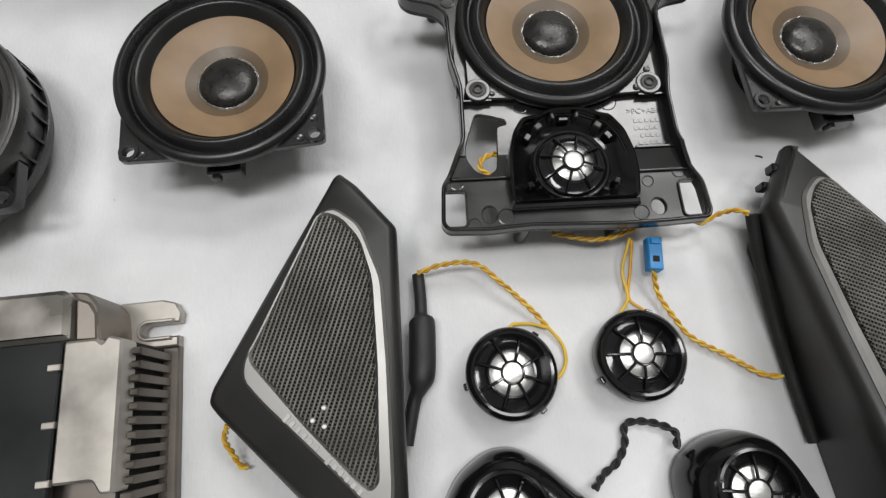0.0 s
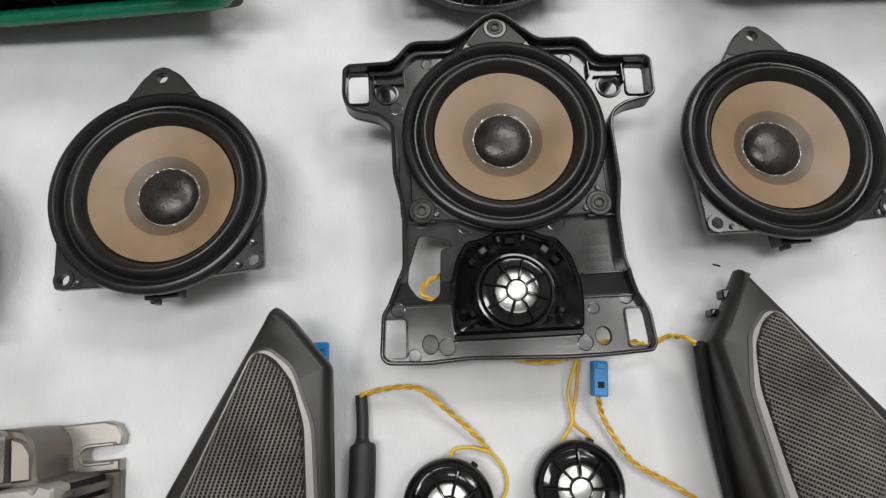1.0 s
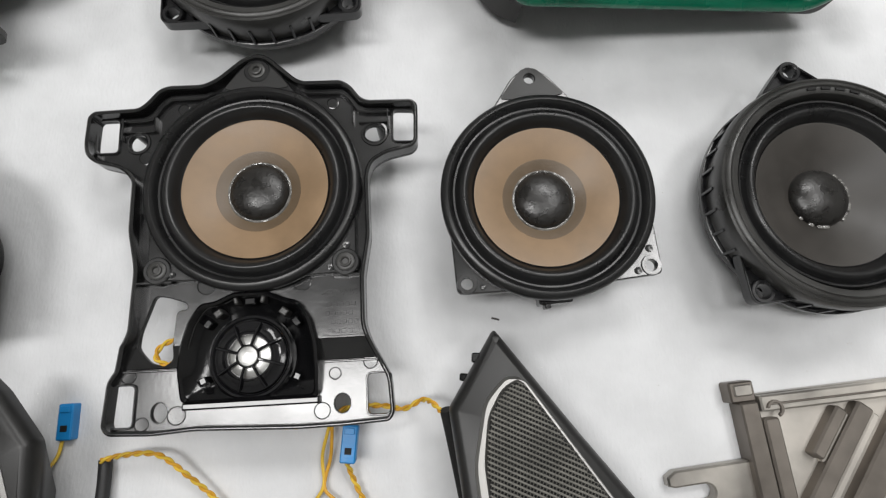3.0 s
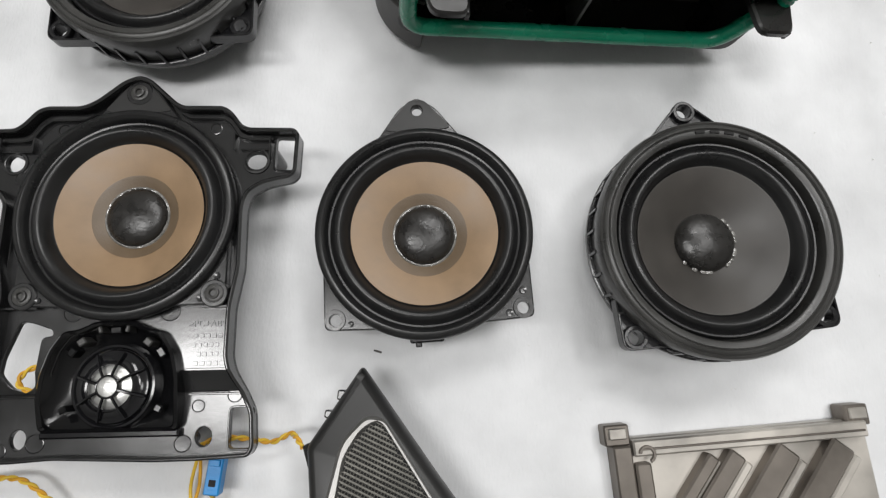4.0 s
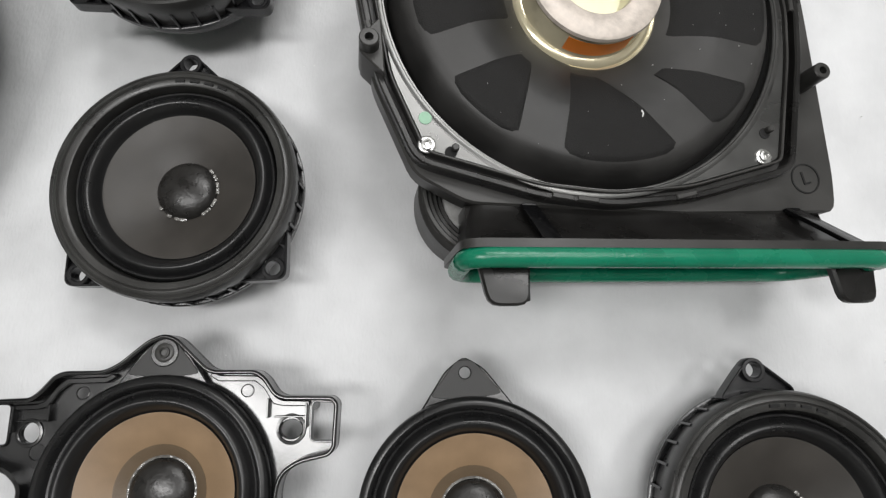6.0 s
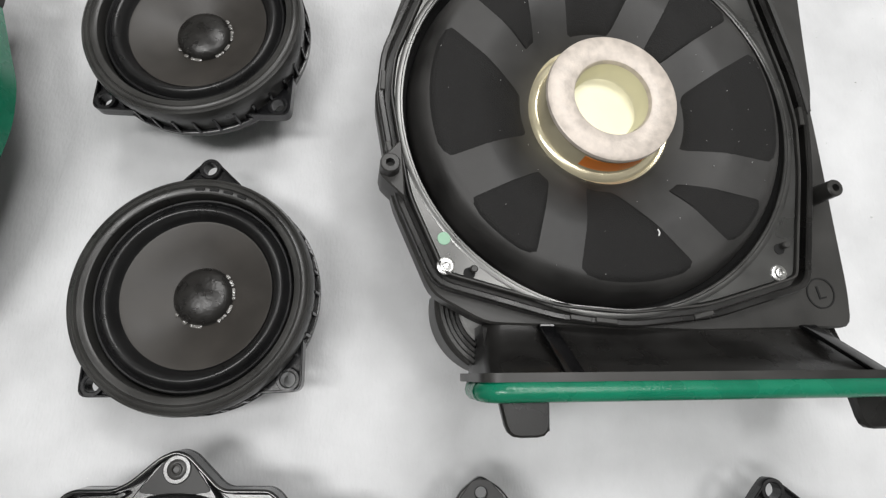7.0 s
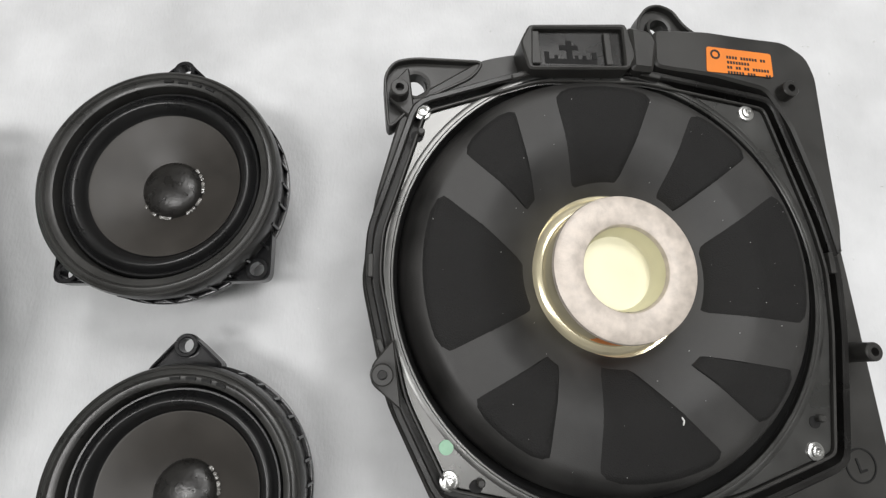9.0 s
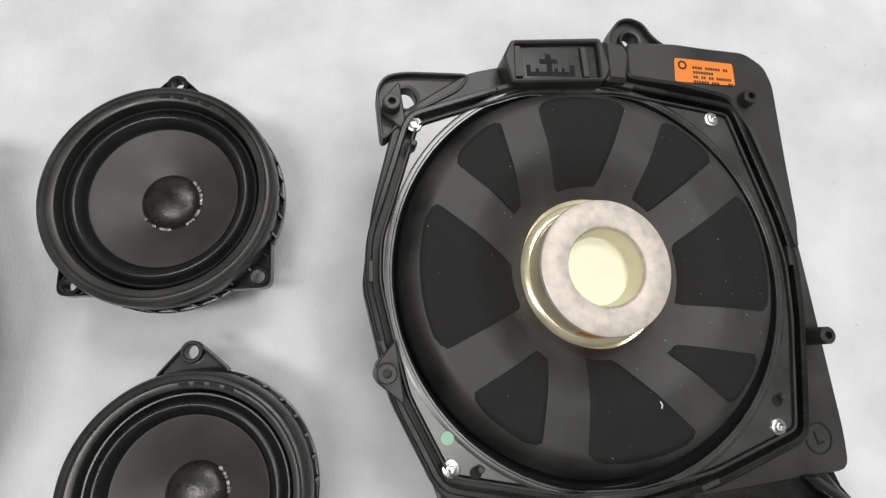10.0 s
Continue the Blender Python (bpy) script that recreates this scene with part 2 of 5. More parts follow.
def tube(bm, line, r, n=8, rad=None):
    """A round cord along a line."""
    rings, up = [], Vector((0, 0, 1))
    k = len(line)
    for i in range(k):
        d = (line[min(i + 1, k - 1)] - line[max(i - 1, 0)]).normalized()
        side = d.cross(up)
        side = side.normalized() if side.length > 0.05 else Vector((1, 0, 0))
        nor = side.cross(d)
        rr = rad(i / (k - 1)) if rad else r
        rings.append([bm.verts.new(line[i] + side * rr * math.cos(2 * math.pi * j / n) + nor * rr * math.sin(2 * math.pi * j / n)) for j in range(n)])
    for a, b in zip(rings, rings[1:]):
        for j in range(n):
            bm.faces.new((a[j - 1], a[j], b[j], b[j - 1]))
    bm.faces.new(rings[0])
    bm.faces.new(list(reversed(rings[-1])))
    return bm


def strands(line, pitch, off, phase):
    """One strand of a twisted pair round a line."""
    fine, s, out = [], 0.0, []
    for a, b in zip(line, line[1:]):
        m = max(1, int((b - a).length / 0.6))
        fine += [a + (b - a) * (i / m) for i in range(m)]
    fine.append(line[-1])
    for i, p in enumerate(fine):
        d = (fine[min(i + 1, len(fine) - 1)] - fine[max(i - 1, 0)]).normalized()
        side = d.cross(Vector((0, 0, 1))).normalized()
        up = side.cross(d)
        if i:
            s += (p - fine[i - 1]).length
        w = 2 * math.pi * s / pitch + phase
        out.append(p + side * off * math.cos(w) + up * off * math.sin(w))
    return out


def bm_new():
    return bmesh.new()

# ---- the setting ----


def room():
    def slab(name, x0, x1, y0, y1, z0, z1, m):
        bm = bm_new()
        box(bm, x0, x1, y0, y1, z0, z1, 1, 1)
        return tagged(part(name, bm, m, None), kind="structure")
    slab("floor", -2200, 2600, -2000, 2600, -800, -750, M_FLOOR)
    slab("ceiling", -2200, 2600, -2000, 2600, 2000, 2040, M_CEILING)
    slab("wall_north", -2200, 2600, 2600, 2700, -800, 2040, M_WALL)
    slab("wall_south", -2200, 2600, -2100, -2000, -800, 2040, M_WALL)
    slab("wall_east", 2600, 2700, -2100, 2700, -800, 2040, M_WALL)
    slab("wall_west", -2300, -2200, -2100, 2700, -800, 2040, M_WALL)


def folds(x, y):
    """Height of the soft creases in the cloth, in millimetres."""
    h = 0.0
    for c, w, a, s in ((-118, 5, 0.7, 0.03), (268, 6, 0.5, -0.02), (425, 6, 1.6, 0.04), (447, 8, 1.8, -0.03), (470, 7, 1.4, 0.02), (100, 9, 0.35, 0.05), (-20, 7, 0.4, -0.06)):
        d = (x - c - s * y) / w
        h += a * math.exp(-d * d)
    h += 0.5 * noise.noise(Vector((x * 0.012, y * 0.006, 0.3))) + 0.25 * noise.noise(Vector((x * 0.04, y * 0.02, 1.7)))
    return h


def table():
    t = thing("work_table", "long wooden work table under a white cloth", "table", at(150, 300, -750))
    bm = bm_new()
    box(bm, -900, 900, -560, 560, 715, 747.0, 6, 2)
    part("tabletop", bm, M_WOOD, t)
    for x in (-840, 840):
        for y in (-500, 500):
            bm = bm_new()
            box(bm, x - 30, x + 30, y - 30, y + 30, 0, 715, 4, 1)
            part("leg", bm, M_WOOD, t)
    nx, ny = 260, 190
    bm = bm_new()
    xs = [150 - 930 + 1860 * i / nx for i in range(nx + 1)]
    ys = [300 - 590 + 1180 * j / ny for j in range(ny + 1)]
    vs = []
    for x in xs:
        col = []
        for y in ys:
            over = max(0.0, abs(x - 150) - 905, abs(y - 300) - 565)
            z = min(0.0, folds(x, y) - (0.9 if x < 400 else 2.2)) - (over * over * 0.35 if over else 0)
            col.append(bm.verts.new((x, y, z)))
        vs.append(col)
    for i in range(nx):
        for j in range(ny):
            bm.faces.new((vs[i][j], vs[i + 1][j], vs[i + 1][j + 1], vs[i][j + 1]))
    cl = part("tablecloth", bm, M_CLOTH, None)
    tagged(cl, "white non-woven cloth with faint creases spread over the table", "tablecloth")
    mod = cl.modifiers.new("thickness", "SOLIDIFY")
    mod.thickness, mod.offset = 0.0008, -1


# ---- loudspeakers ----


def gold_parts(parent, z=0.0):
    """A midrange driver with a brown cone: flange with three ears and all that sits on it."""
    right = [(48, -10), (48, -43.5), (25, -44.5)]
    pts = [(0, 69), (9, 63)] + arc(0, 0, 47.5, 58, -8, 12) + right
    outline = soften(pts + [(-x, y) for x, y in reversed(pts)][:-1], 3.0, 3)
    holes = [circle(0, 61.5, 2.6, 16), circle(43, -39, 2.8, 16), circle(-43, -39, 2.8, 16), circle(0, 0, 44, 48)]
    bm = bm_new()
    plate(bm, outline, holes, 31.0 + z, 34.4 + z, 0.6)
    for x, y in ((43, -39), (-43, -39)):
        lathe(bm, [(2.9, 34.4 + z), (2.9, 35.2 + z), (4.6, 35.2 + z), (5.0, 33.9 + z)], 20, x, y)
    for x, y, r in ((36.5, -41, 1.9), (43.5, -31, 1.9), (-36, -41.2, 1.5)):
        lathe(bm, [(r, 34.2 + z), (r * 0.9, 35.0 + z), (r * 0.4, 34.7 + z), (0, 34.7 + z)], 10, x, y)
    flange = part("flange", bm, M_BRACKET, parent, "black plastic flange with three screw ears")
    bm = bm_new()
    ear = soften([(-16.5, 51.5), (-7.6, 62.5), (-3.5, 67.2), (3.5, 67.2), (7.6, 62.5), (16.5, 51.5), (0, 49.5)], 2.5, 3)
    plate(bm, ear, [circle(0, 61.5, 2.9, 16)], 34.2 + z, 34.8 + z, 0.2)
    part("ear_face", bm, M_PANEL, flange, "matt grained ear")
    bm = bm_new()
    lathe(bm, [(44, 32 + z), (43, 25 + z), (36, 15 + z), (29, 11 + z), (29, 3.0 + z), (27, 0.3), (0, 0.3)], 56)
    part("basket", bm, M_PLASTIC, flange)
    bm = bm_new()
    box(bm, -10, 6, -51.5, -40, 20 + z, 28.5 + z, 1.2, 0.7)
    box(bm, -7.5, -4.5, -53.4, -51, 22 + z, 27.5 + z, 0.8, 0.5)
    part("terminal", bm, M_PLASTIC, flange)
    bm = bm_new()
    lathe(bm, [(50.2, 32 + z), (51.0, 34.0 + z), (51.0, 36.6 + z), (50.4, 38.0 + z), (49.0, 38.9 + z), (47.6, 39.0 + z), (46.5, 38.2 + z), (45.7, 36.2 + z), (45.0, 34.9 + z), (44.2, 34.7 + z), (43.8, 35.2 + z)]
          + bulge(43.6, 35.4 + z, 35.6, 33.2 + z, 4.3, 12) + [(35.0, 32.7 + z), (34.2, 32.6 + z)], 96)
    part("surround", bm, M_RUBBER, flange, "black rubber roll surround")
    bm = bm_new()
    lathe(bm, [(34.9, 33.3 + z), (34.2, 33.2 + z), (20.6, 27.9 + z)], 96)
    part("cone", bm, M_GOLD, flange, "brown gold paper cone")
    bm = bm_new()
    lathe(bm, [(20.6, 28.0 + z), (20.2, 27.9 + z), (14, 25.0 + z)], 72)
    part("glue_ring", bm, M_GOLD_DARK, flange, "dark brown ring where glue soaked the cone")
    bm = bm_new()
    lathe(bm, [(14.5, 25.2 + z), (14.3, 26.0 + z)] + [(14.2 * math.cos(a), 26.0 + z + 5.2 * math.sin(a)) for a in [radians(9 * i) for i in range(1, 10)]] + [(0, 31.2 + z)], 64)
    part("dust_cap", bm, M_CAP, flange, "shiny black domed dust cap")
    rnd = random.Random(7)
    amp = [rnd.uniform(-0.45, 0.45) for _ in range(72)]
    bm = bm_new()
    lathe(bm, [(14.3, 25.4 + z), (14.6, 26.2 + z), (15.0, 26.3 + z), (15.5, 26.0 + z), (15.7, 25.6 + z)], 72, wob=lambda a, j: amp[int(a / 6.2832 * 72) % 72] * (j in (1, 2)))
    part("glue_bead", bm, M_GLUE, flange, "uneven bead of clear shiny glue")
    return flange


def gold_speaker(x, y, yaw):
    t = thing("midrange_speaker", "small round speaker with brown cone and black rubber surround", "speaker", at(x, y, 0, yaw), "brown-coned speakers on the cloth")
    gold_parts(t, 1.4)
    return t


def black_speaker(x, y, yaw, lift=0.0, rise=0.0):
    t = thing("midrange_speaker", "round black speaker with charcoal cone and ribbed plastic housing", "speaker", at(x, y, lift, yaw), "black speakers on the cloth")
    bm = bm_new()
    lathe(bm, [(52, 12), (54.6, 14), (55.2, 18), (56.6, 29), (57.8, 35), (58.0, 40.2), (57.2, 42.8), (56.3, 43.4), (55.6, 42.7), (55.0, 43.4), (53.6, 43.7), (52.9, 42.7), (52.4, 43.2), (50.4, 43.0), (49.5, 42.4), (49.0, 40.8), (48.8, 33.0), (48.0, 32.4)], 112)
    ring = part("housing_ring", bm, M_RING, t, "dull grey-black plastic ring")
    bm = bm_new()
    lathe(bm, [(51, 22), (47, 14), (36, 9), (30, 7), (30, 1 - lift), (28, 0.3 - lift), (0, 0.3 - lift)], 64)
    part("basket", bm, M_PLASTIC, t)
    # ears
    for kind in ("top", "left", "right"):
        bm = bm_new()
        if kind == "top":
            out = soften([(-19, 55), (-6, 68), (0, 73), (6, 68), (19, 55), (0, 50)], 4.5, 4)
            hx, hy = 0, 66.5
        else:
            k = -1 if kind == "left" else 1
            out = soften([(k * 52, -20), (k * 52, -47.5), (k * 24, -48), (k * 30, -38)], 5, 4)
            hx, hy = k * 45.5, -41.8
        plate(bm, out, [circle(hx, hy, 3.5, 20)], 27, 31.0, 0.4)
        lathe(bm, [(3.5, 27), (3.5, 33.2), (4.0, 33.6), (5.3, 33.6), (5.6, 33.2), (5.6, 30)], 24, hx, hy)
        wall(bm, out, 1.1, 30.5, 33.5, 0.3)
        part("mounting_ear", bm, M_PLASTIC, t)
    # ribs round the skirt
    bm = bm_new()
    box(bm, 55.2, 58.3, -0.7, 0.7, 22, 35, 0.3, 0.3)
    first = part("rib", bm, M_PLASTIC, ring)
    for i in range(1, 34):
        o = new("rib", first.data)
        o.parent = ring
        o.matrix_basis = pose(0, 0, 0, 0, 0, i * 360 / 34)
    bm = bm_new()
    lathe(bm, [(55, 21), (58.3, 21.4), (58.4, 24), (57.6, 24.4), (55, 24)], 96)
    part("skirt", bm, M_PLASTIC, t)
    # slots in the ring's top
    for i in range(4):
        bm = bm_new()
        a = 92 - i * 8
        o2 = arc(0, 0, 52.2, a, a - 5, 4) + arc(0, 0, 50.9, a - 5, a, 4)
        plate(bm, o2, [], 42.6, 43.85, 0)
        part("slot", bm, M_DARK, ring)
    bm = bm_new()
    lathe(bm, [(48.2, 32.4), (47.9, 38.0), (47.2, 38.9), (46.4, 38.8), (45.8, 37.8)] + bulge(45.5, 37.4, 37.4, 35.2, 4.6, 12) + [(36.9, 34.8), (36.2, 34.6)], 96)
    part("surround", bm, M_RUBBER, t, "black rubber roll surround")
    bm = bm_new()
    lathe(bm, [(36.9, 35.3), (35.9, 35.1), (26, 29.8), (14, 25.4)], 96)
    part("cone", bm, M_CONE, t, "charcoal paper cone")
    bm = bm_new()
    lathe(bm, [(15, 25.4), (14.9, 26.2)] + [(14.8 * math.cos(a), 26.2 + 6.0 * math.sin(a)) for a in [radians(9 * i) for i in range(1, 10)]] + [(0, 32.2)], 64)
    part("dust_cap", bm, M_CAP, t, "shiny black domed dust cap")
    rnd = random.Random(11)
    blobs = [rnd.random() for _ in range(60)]
    bm = bm_new()
    for i in range(60):
        if blobs[i] < 0.62:
            continue
        a = radians(-150 + i * 3.3)
        lathe(bm, [(1.1, 25.4), (1.0, 26.4 + blobs[i] * 0.6), (0.5, 27.1), (0, 27.2)], 8, 15.2 * math.cos(a), 15.2 * math.sin(a))
    tagged(part("glue_bead", bm, M_GLUE, t, "broken bead of clear shiny glue"), kind="stuff")
    for o in t.children:
        if o.name.split(".")[0] in ("housing_ring", "skirt", "surround", "cone", "dust_cap", "glue_bead"):
            o.matrix_basis = pose(0, 0, rise * MM) @ Matrix.Diagonal((0.99, 0.99, 0.98, 1))
    return t


def tweeter_parts(parent, cx, cy, z, k=1.0):
    """A caged dome tweeter face: bright dish, eight spokes and a bright middle."""
    bm = bm_new()
    lathe(bm, [(11.6 * k, z - 2.6), (10.6 * k, z - 1.9), (8.4 * k, z - 0.9), (6.4 * k, z - 0.4), (5 * k, z - 0.3), (0, z - 0.3)], 48, cx, cy)
    dish = part("dome", bm, M_DOME, parent, "bright silver dome behind the cage")
    bm = bm_new()
    rr = 10.9 * k
    lathe(bm, [(17.2 * k, z - 4.2), (16.6 * k, z - 2.6), (14.5 * k, z - 2.2), (rr + 0.9, z - 1.0), (rr + 0.3, z - 0.2), (rr - 0.5, z - 0.4), (rr - 0.8, z - 1.2), (rr - 0.8, z - 4)], 56, cx, cy)
    part("cage_ring", bm, M_GLOSS, parent)
    bm = bm_new()
    lathe(bm, [(5.5 * k, z - 0.6), (5.5 * k, z + 1.5), (5.2 * k, z + 1.8), (4.8 * k, z + 1.7), (4.8 * k, z - 0.6)], 32, cx, cy)
    part("cage_hub", bm, M_GLOSS, parent)
    for i in range(8):
        a = radians(22.5 + 45 * i + 6)
        c, s = math.cos(a), math.sin(a)
        line = [Vector((cx + c * r, cy + s * r, z + h)) for r, h in ((5.2 * k, 1.4), (8 * k, 1.1), (11.0 * k, 0.4), (14.0 * k, -0.6), (16.4 * k, -1.6))]
        bm = bm_new()
        tube(bm, line, 0.72 * k, 6)
        part("spoke", bm, M_GLOSS, parent)
    bm = bm_new()
    lathe(bm, [(4.9 * k, z + 0.9), (4.4 * k, z + 1.6), (2.8 * k, z + 2.0), (0, z + 2.2)], 32, cx, cy)
    part("centre_button", bm, M_DOME, parent, "bright silver centre button")
    return dish


def tweeter(x, y, yaw):
    t = thing("tweeter", "small round gloss black tweeter with caged silver dome", "tweeter", at(x, y, 0, yaw), "loose tweeters on the cloth")
    bm = bm_new()
    lathe(bm, [(0, 0.2), (16, 0.2), (19.4, 2), (20.0, 5), (20.0, 9), (21.0, 10), (21.2, 14), (20.4, 16.4), (18.8, 17.6), (17.6, 17.2), (17.0, 15.4), (16.6, 12.8), (14.4, 12.0)], 72)
    part("body", bm, M_GLOSS, t)
    for a in (55, 195, 310):
        bm = bm_new()
        box(bm, 20.0, 22.6, -1.6, 1.6, 8, 12.5, 0.6, 0.4)
        o = part("lug", bm, M_GLOSS, t)
        o.matrix_basis = pose(0, 0, 0, 0, 0, a)
    tweeter_parts(t, 0, 0, 16.0)
    return t


def screw(name, parent, x, y, z, r=3.2, m=None, socket=1.3):
    bm = bm_new()
    lathe(bm, [(r, z), (r, z + 0.8), (r * 0.9, z + 1.1), (r * 0.66, z + 1.1), (r * 0.62, z + 2.0), (socket * 1.25, z + 2.2), (socket, z + 1.9), (socket * 0.9, z + 0.9), (0, z + 0.9)], 24, x, y)
    return part(name, bm, m or M_STEEL, parent)


def bracket():
    t = thing("speaker_bracket", "black plastic bracket carrying a brown-coned speaker and a hooded tweeter", "speaker bracket", at(59, 213.2, 0, 6.6))
    right = [(0, 69.5), (6, 67.5), (20, 54.5), (23.5, 52.9), (42.5, 52.7), (47, 49.5), (51.5, 43), (55, 41.2), (76.8, 40.8), (79.6, 38), (78.8, 18.5), (76, 15.4), (63.5, 12.8), (56.5, 8.5), (54.4, 2), (54.7, -28), (51.6, -46), (51.6, -68), (54, -75.5), (62.2, -91.5), (63.2, -107), (61, -110.8), (40, -111.8), (20, -112)]
    left = [(-24, -110.3), (-43, -111.5), (-62.2, -110.6), (-65.2, -107), (-64, -87.5), (-61, -83), (-53.2, -67), (-52.5, -38), (-56.3, -20), (-56.5, 4), (-58.2, 7), (-62.5, 11), (-75, 14.6), (-79.3, 18.5), (-80.6, 24), (-80.2, 38.5), (-77.5, 41.3), (-56.3, 42), (-52.8, 44.6), (-47, 51.6), (-42.5, 53.4), (-25.5, 53.3), (-19, 56.5), (-7, 66.8)]
    outline = soften(right + left, 3.2, 4)
    holes = [circle(0, 1, 42, 40)]
    windows = [[(66.8, 21.6), (77, 21.2), (77.4, 37.6), (67.2, 38.2)], [(-78, 21.8), (-67.6, 21.8), (-67.8, 38.8), (-78.6, 38.8)],
               [(51.2, -107.6), (60.8, -107.6), (61.4, -90), (51.2, -90)], [(-64, -107.4), (-53.4, -107.5), (-53, -89.8), (-63, -89.6)]]
    holes += [soften(w, 1.8, 3) for w in windows]
    holes += [circle(-58.3, 26.6, 4.4, 18), [(57.6 + 5.0 * math.cos(radians(a)), 26.4 + 4.2 * math.sin(radians(a))) for a in range(0, 360, 20)]]
    holes.append([(-42 + 3.5 * math.cos(radians(a)), -102 + 4.3 * math.sin(radians(a))) for a in range(0, 360, 20)])
    holes.append([(39.5 + 3.6 * math.cos(radians(a)), -102.2 + 4.2 * math.sin(radians(a))) for a in range(0, 360, 20)])
    holes.append(soften([(-45, -50), (-39, -51), (-30.5, -54), (-30, -56.6), (-35, -57.4), (-36.5, -79.5), (-41, -81.8), (-47, -79.8), (-51.3, -73.7), (-50.6, -66.5)], 2.2, 3))

    cx, cy = -0.7, -79.6
    hood = [(-30.8, -98.5), (-31.6, -86), (-31, -74), (-28, -63), (-22.8, -55), (-16.5, -54.6), (-8, -50.6), (7, -50.6), (15.5, -54.4), (20.5, -55.4), (26.5, -64), (29.6, -76), (30.2, -88), (29.6, -98.5)]
    hood = soften(hood, 2.6, 3)
    holes.append([(cx + (x - cx) * 0.93, cy + (y - cy) * 0.93) for x, y in hood])

    def dip(x, y):
        return 0.0 if y > -73.01 else max(-3.6, (y + 73) * 0.36)

    def step(bm, deep):
        for y in (-73, -83):
            bmesh.ops.bisect_plane(bm, geom=bm.verts[:] + bm.edges[:] + bm.faces[:], plane_co=(0, y, 0), plane_no=(0, 1, 0))
        for v in bm.verts:
            v.co.z += dip(v.co.x, v.co.y) * (deep if v.co.z > 33 else 1.0)
    bm = bm_new()
    plate(bm, outline, holes, 29.0, 31.4, 0.4)
    step(bm, 1.0)
    body = part("plate", bm, M_BRACKET, t, "glossy moulded plate with windows and ribs", True)
    bm = bm_new()
    rim = turned(outline, True)
    plate(bm, rim, [shifted(rim, 1.9)], 28.4, 38.6, 0.8)
    step(bm, 1.75)
    part("rim", bm, M_BRACKET, t)
    # a second, lower ledge inside the upper rim
    for s in (-1, 1):
        ledge = [(20, 50.5), (24.5, 47.8), (41, 47.6), (45, 44.5), (49.5, 37.6), (54, 36.6), (66, 36.4), (66, 38.8), (54, 39.2), (50.8, 40.6), (46, 47.4), (42, 50.2), (25, 50.6), (22, 52)]
        bm = bm_new()
        plate(bm, soften([(s * x - (1 if s < 0 else 0), y) for x, y in ledge], 0.8, 2), [], 30.5, 34.0, 0.5)
        part("ledge", bm, M_BRACKET, body)
    for w in windows:
        bm = bm_new()
        o = turned(soften(w, 2, 3), True)
        plate(bm, shifted(o, -0.9), [o], 30, 32.6, 0.3, dip)
        part("window_rim", bm, M_BRACKET, body)
    for x, y, r in ((-58.3, 26.6, 4.6), (57.6, 26.4, 5.2)):
        bm = bm_new()
        lathe(bm, [(r, 30.6), (r, 31.9), (r + 0.4, 32.2), (r + 1.4, 32.1), (r + 1.8, 31)], 24, x, y)
        part("boss", bm, M_BRACKET, body)
    # thin stiffening ribs
    for x0, x1, y0, y1, h in ((-65.2, -64.4, 27, 38.5, 35), (64.2, 65.0, 27, 38.0, 35), (-49.8, -49, 31.5, 39, 34.5), (46.8, 47.6, 31.5, 40, 34.5), (-64.4, -50, 31.4, 32.1, 33.2), (50, 64.2, 31.6, 32.3, 33.2),
                              (-51.4, -36.5, -45, -43.9, 35), (37, 50.6, -45.4, -44.3, 35), (-53.4, -53, -40, -10, 34), (31.5, 51, -73.4, -72.3, 33.2), (-56.5, -52, -73.4, -72.4, 33)):
        bm = bm_new()
        box(bm, x0, x1, y0, y1, 30, h, 0.2, 0.2)
        part("stiffening_rib", bm, M_BRACKET, body)
    for x0, x1 in ((31.5, 58), (-59, -32)):
        bm = bm_new()
        plate(bm, [(x0, -83.2), (x1, -83.2), (x1 + 0.5, -84.2), (x0, -84.2)], [], 29, 33.0, 0.3, dip)
        part("stiffening_rib", bm, M_BRACKET, body)
    # round press marks
    for x, y, r in ((-22, -46.5, 4.2), (22, -46.5, 4.6), (-54, 18.4, 3.6), (30.5, -105, 3.8), (-49.4, -106.6, 3.2), (-34.2, -103.6, 4.2), (36.4, -89, 2.9), (52.5, -84.5, 3.4), (-56.5, -85.5, 3.4), (37, 43.5, 3.0), (-37, 43.5, 3.0)):
        bm = bm_new()
        d = dip(x, y)
        lathe(bm, [(r, 31.0 + d), (r, 31.7 + d), (r - 0.35, 31.8 + d), (r - 0.5, 31.5 + d), (0, 31.45 + d)], 24, x, y)
        part("press_mark", bm, M_BRACKET, body)
    # raised type: the plastic's name, and bars for the rest
    cu = bpy.data.curves.new("moulded_type", "FONT")
    cu.body, cu.size, cu.extrude = ">PC+ABS<", 0.0042, 0.0002
    cu.align_x, cu.align_y = "CENTER", "CENTER"
    le = new("moulded_type", cu)
    le.parent = body
    le.matrix_basis = pose(0.0405, -0.0525, 0.0315)
    le.data.materials.append(M_BRACKET)
    for i, (x0, x1) in enumerate(((33.5, 47.5), (33, 46), (35.5, 48.5), (34, 49))):
        for k in range(5):
            a = x0 + (x1 - x0) * k / 5
            bm = bm_new()
            box(bm, a, a + (x1 - x0) / 5 - 0.8, -58.9 - 4.1 * i, -57 - 4.1 * i, 31.2, 31.62, 0.3, 0.1)
            part("type_bar", bm, M_BRACKET, body)
    gold_parts(t, 0.8)
